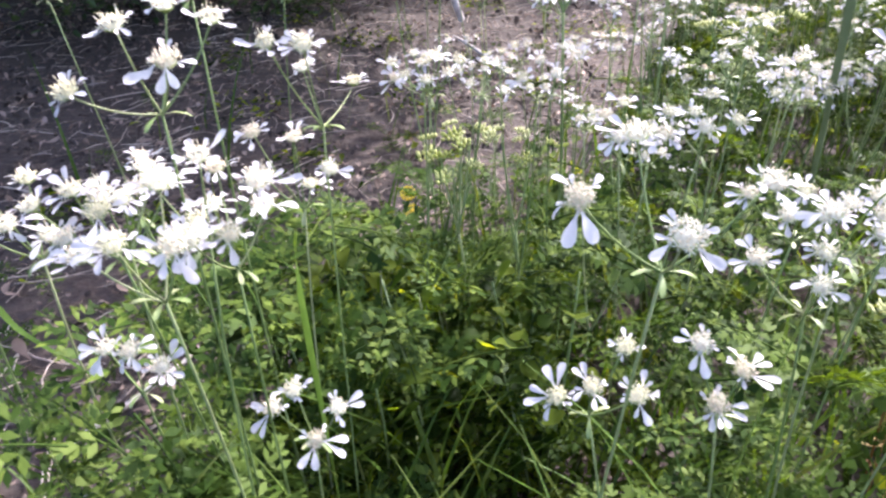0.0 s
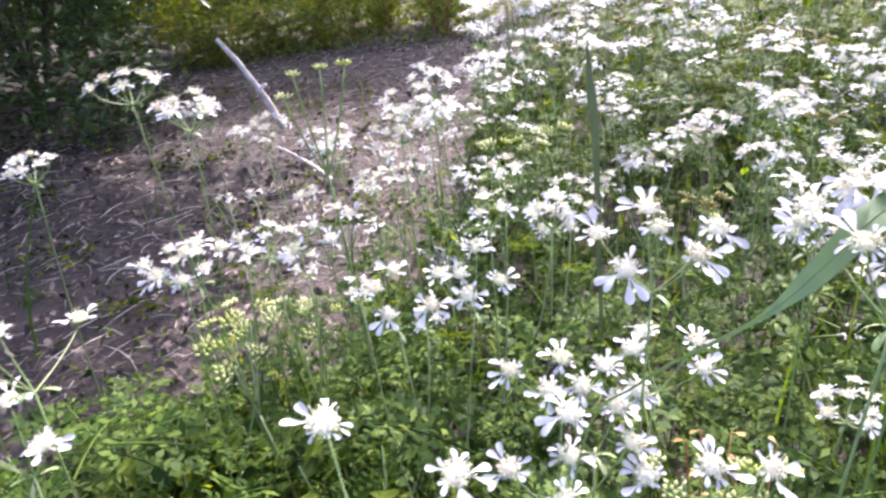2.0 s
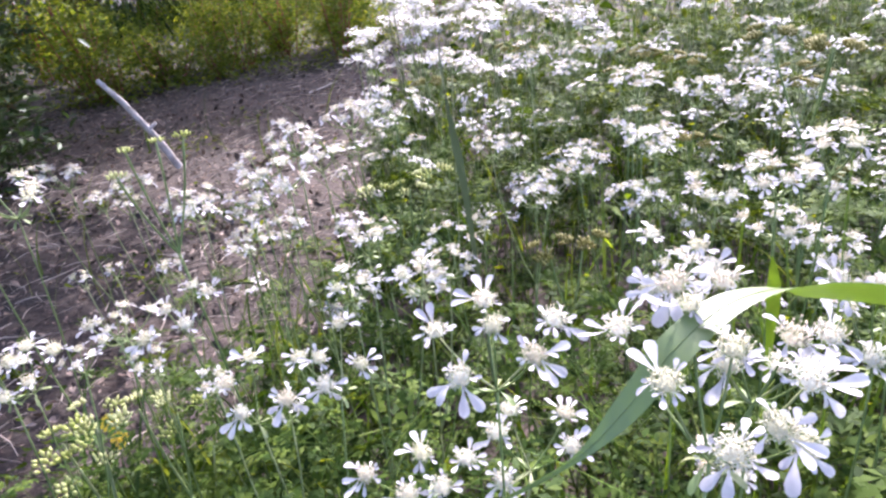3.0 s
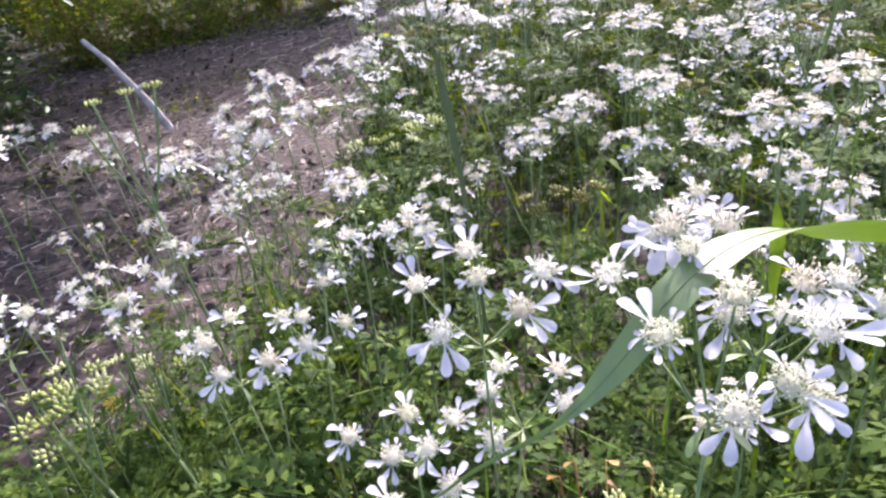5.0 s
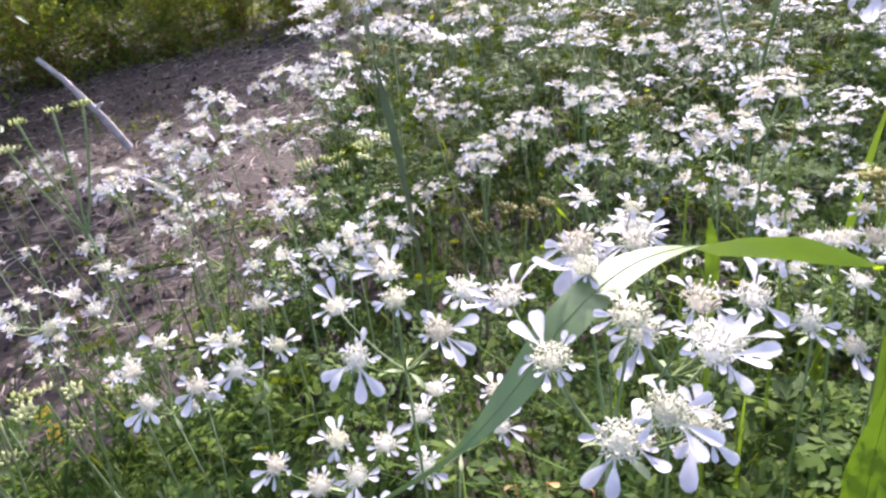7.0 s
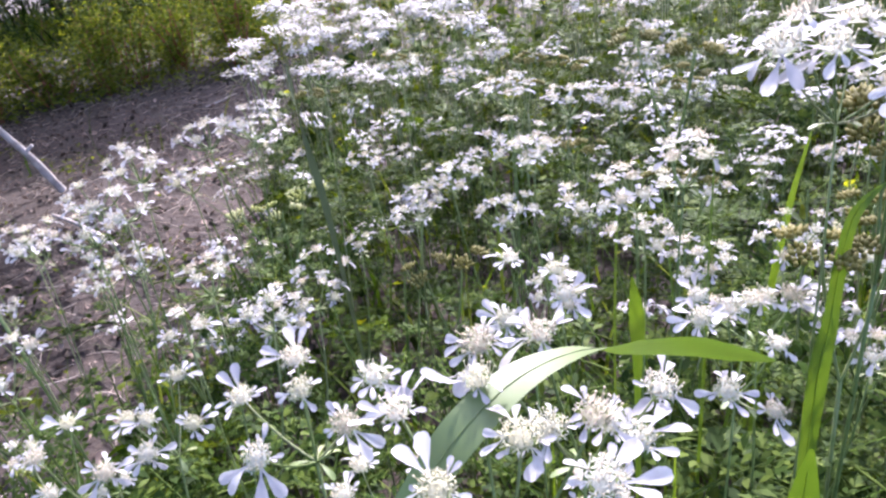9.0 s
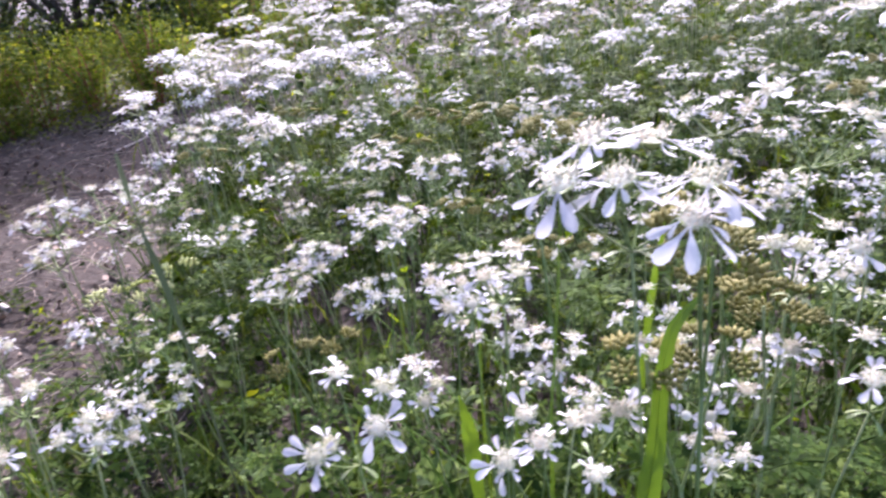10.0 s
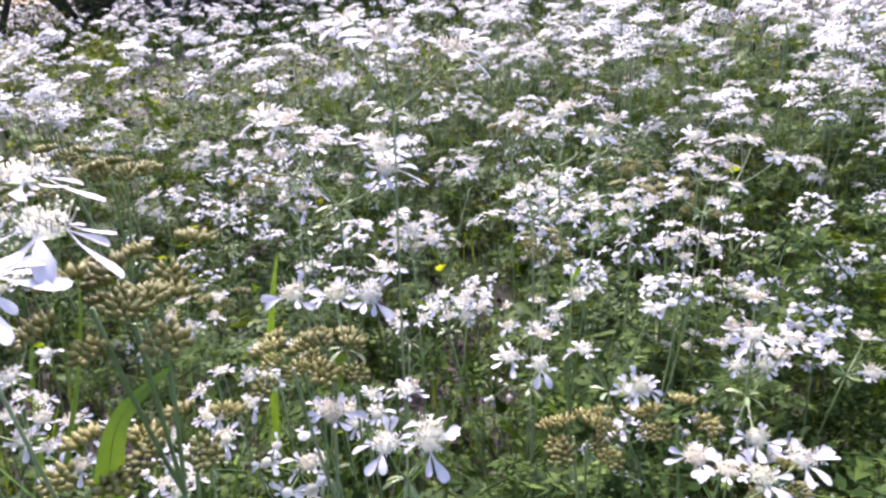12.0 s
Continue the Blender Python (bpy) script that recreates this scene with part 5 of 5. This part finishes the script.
for k in range(24):
    a = -68 + 8.2 * k
    copy_thing(hedge, pose(0.4 + 13.5 * math.sin(radians(a)), 0.5 + 13.5 * math.cos(radians(a)), 0, 0, 0, rng.uniform(0, 360)) @ Matrix.Scale(1.5, 4))

# rough grass out to the hedge
rng = np.random.default_rng(91)
rough = []
while len(rough) < 7000:
    far, way = rng.uniform(7.5, 13.0), radians(rng.uniform(-35, 95))
    x, y = 0.4 + far * math.sin(way), 0.1 + far * math.cos(way)
    rough.append((x, y, 0.0))
ms = frames_of(rng, rough, rng.uniform(0, 25, len(rough)), rng.uniform(1.0, 2.0, len(rough)) * 1.1)
kind = rng.integers(0, 8, len(rough))
wide_blades = [blade_geo(rng, rng.uniform(0.14, 0.3), rng.uniform(0.012, 0.022), rng.uniform(0.2, 0.7), 3) for _ in range(8)]
tagged(new("rough_grass", fast_mesh("rough_grass", [(wide_blades[k], ms[kind == k]) for k in range(8)], [FERN_FAR])), "rough green grass in front of the hedge", "grass", kind="stuff")

# the meadow goes on behind
behind = []
while len(behind) < 9000:
    far, way = 0.35 + 7.0 * rng.random() ** 1.5, radians(rng.uniform(92, 300))
    behind.append((0.3 + far * math.sin(way), -0.15 + far * math.cos(way), 0.0))
ms = frames_of(rng, behind, rng.uniform(0, 25, len(behind)), rng.uniform(0.7, 1.3, len(behind)))
kind = rng.integers(0, 8, len(behind))
tagged(new("meadow_grass", fast_mesh("meadow_grass", [(blades[k], ms[kind == k]) for k in range(8)], [GRASS])), "green meadow grass in the open", "grass", kind="stuff")
rear = [(x, y, rng.uniform(0.3, 0.42)) for x, y, z in behind[:700] if math.hypot(x - 0.2, y) > 0.8]
ms = frames_of(rng, rear, rng.uniform(0, 30, len(rear)), rng.uniform(0.8, 1.1, len(rear)))
kind, stalks = rng.integers(0, 10, len(rear)), Geo()
for x, y, z in rear:
    tube(stalks, [(x, y + 0.02, 0), (x, y, z * 0.6), (x, y, z - 0.028)], [0.002, 0.0016, 0.0013], 3, 2, False)
tagged(new("rear_lace_flowers", fast_mesh("rear_lace_flowers", [(far_kinds[k], ms[kind == k]) for k in range(10)] + [(stalks, np.eye(4)[None])], [PETAL_FAR, FLORET_FAR, STEM])), "white lace flowers scattered through the meadow", "wildflowers", kind="stuff")

# low leafy growth between and behind the flowers
rng = np.random.default_rng(97)
cover = []
while len(cover) < 34000:
    far, way = 0.45 + 6.0 * rng.random() ** 0.8, radians(rng.uniform(0, 360))
    x, y = 0.45 + far * math.sin(way), 0.15 + far * math.cos(way)
    if (y > 0.25 and x < field_edge(y) - 0.05) or (y > 0.12 and far < 1.5):
        continue
    cover.append((x, y, abs(rng.normal(0, 0.05)) + 0.008))
ms = frames_of(rng, cover, rng.uniform(-50, 50, len(cover)), np.array([rng.uniform(1.6, 3.0) if y > 0.12 else rng.uniform(3.0, 5.5) for x, y, z in cover]))
kind = rng.integers(0, 6, len(cover))
tagged(new("meadow_weeds", fast_mesh("meadow_weeds", [(small_leaves[k], ms[kind == k]) for k in range(6)], [LEAF_FAR])), "low green leafy weeds covering the meadow soil", "foliage", kind="stuff")
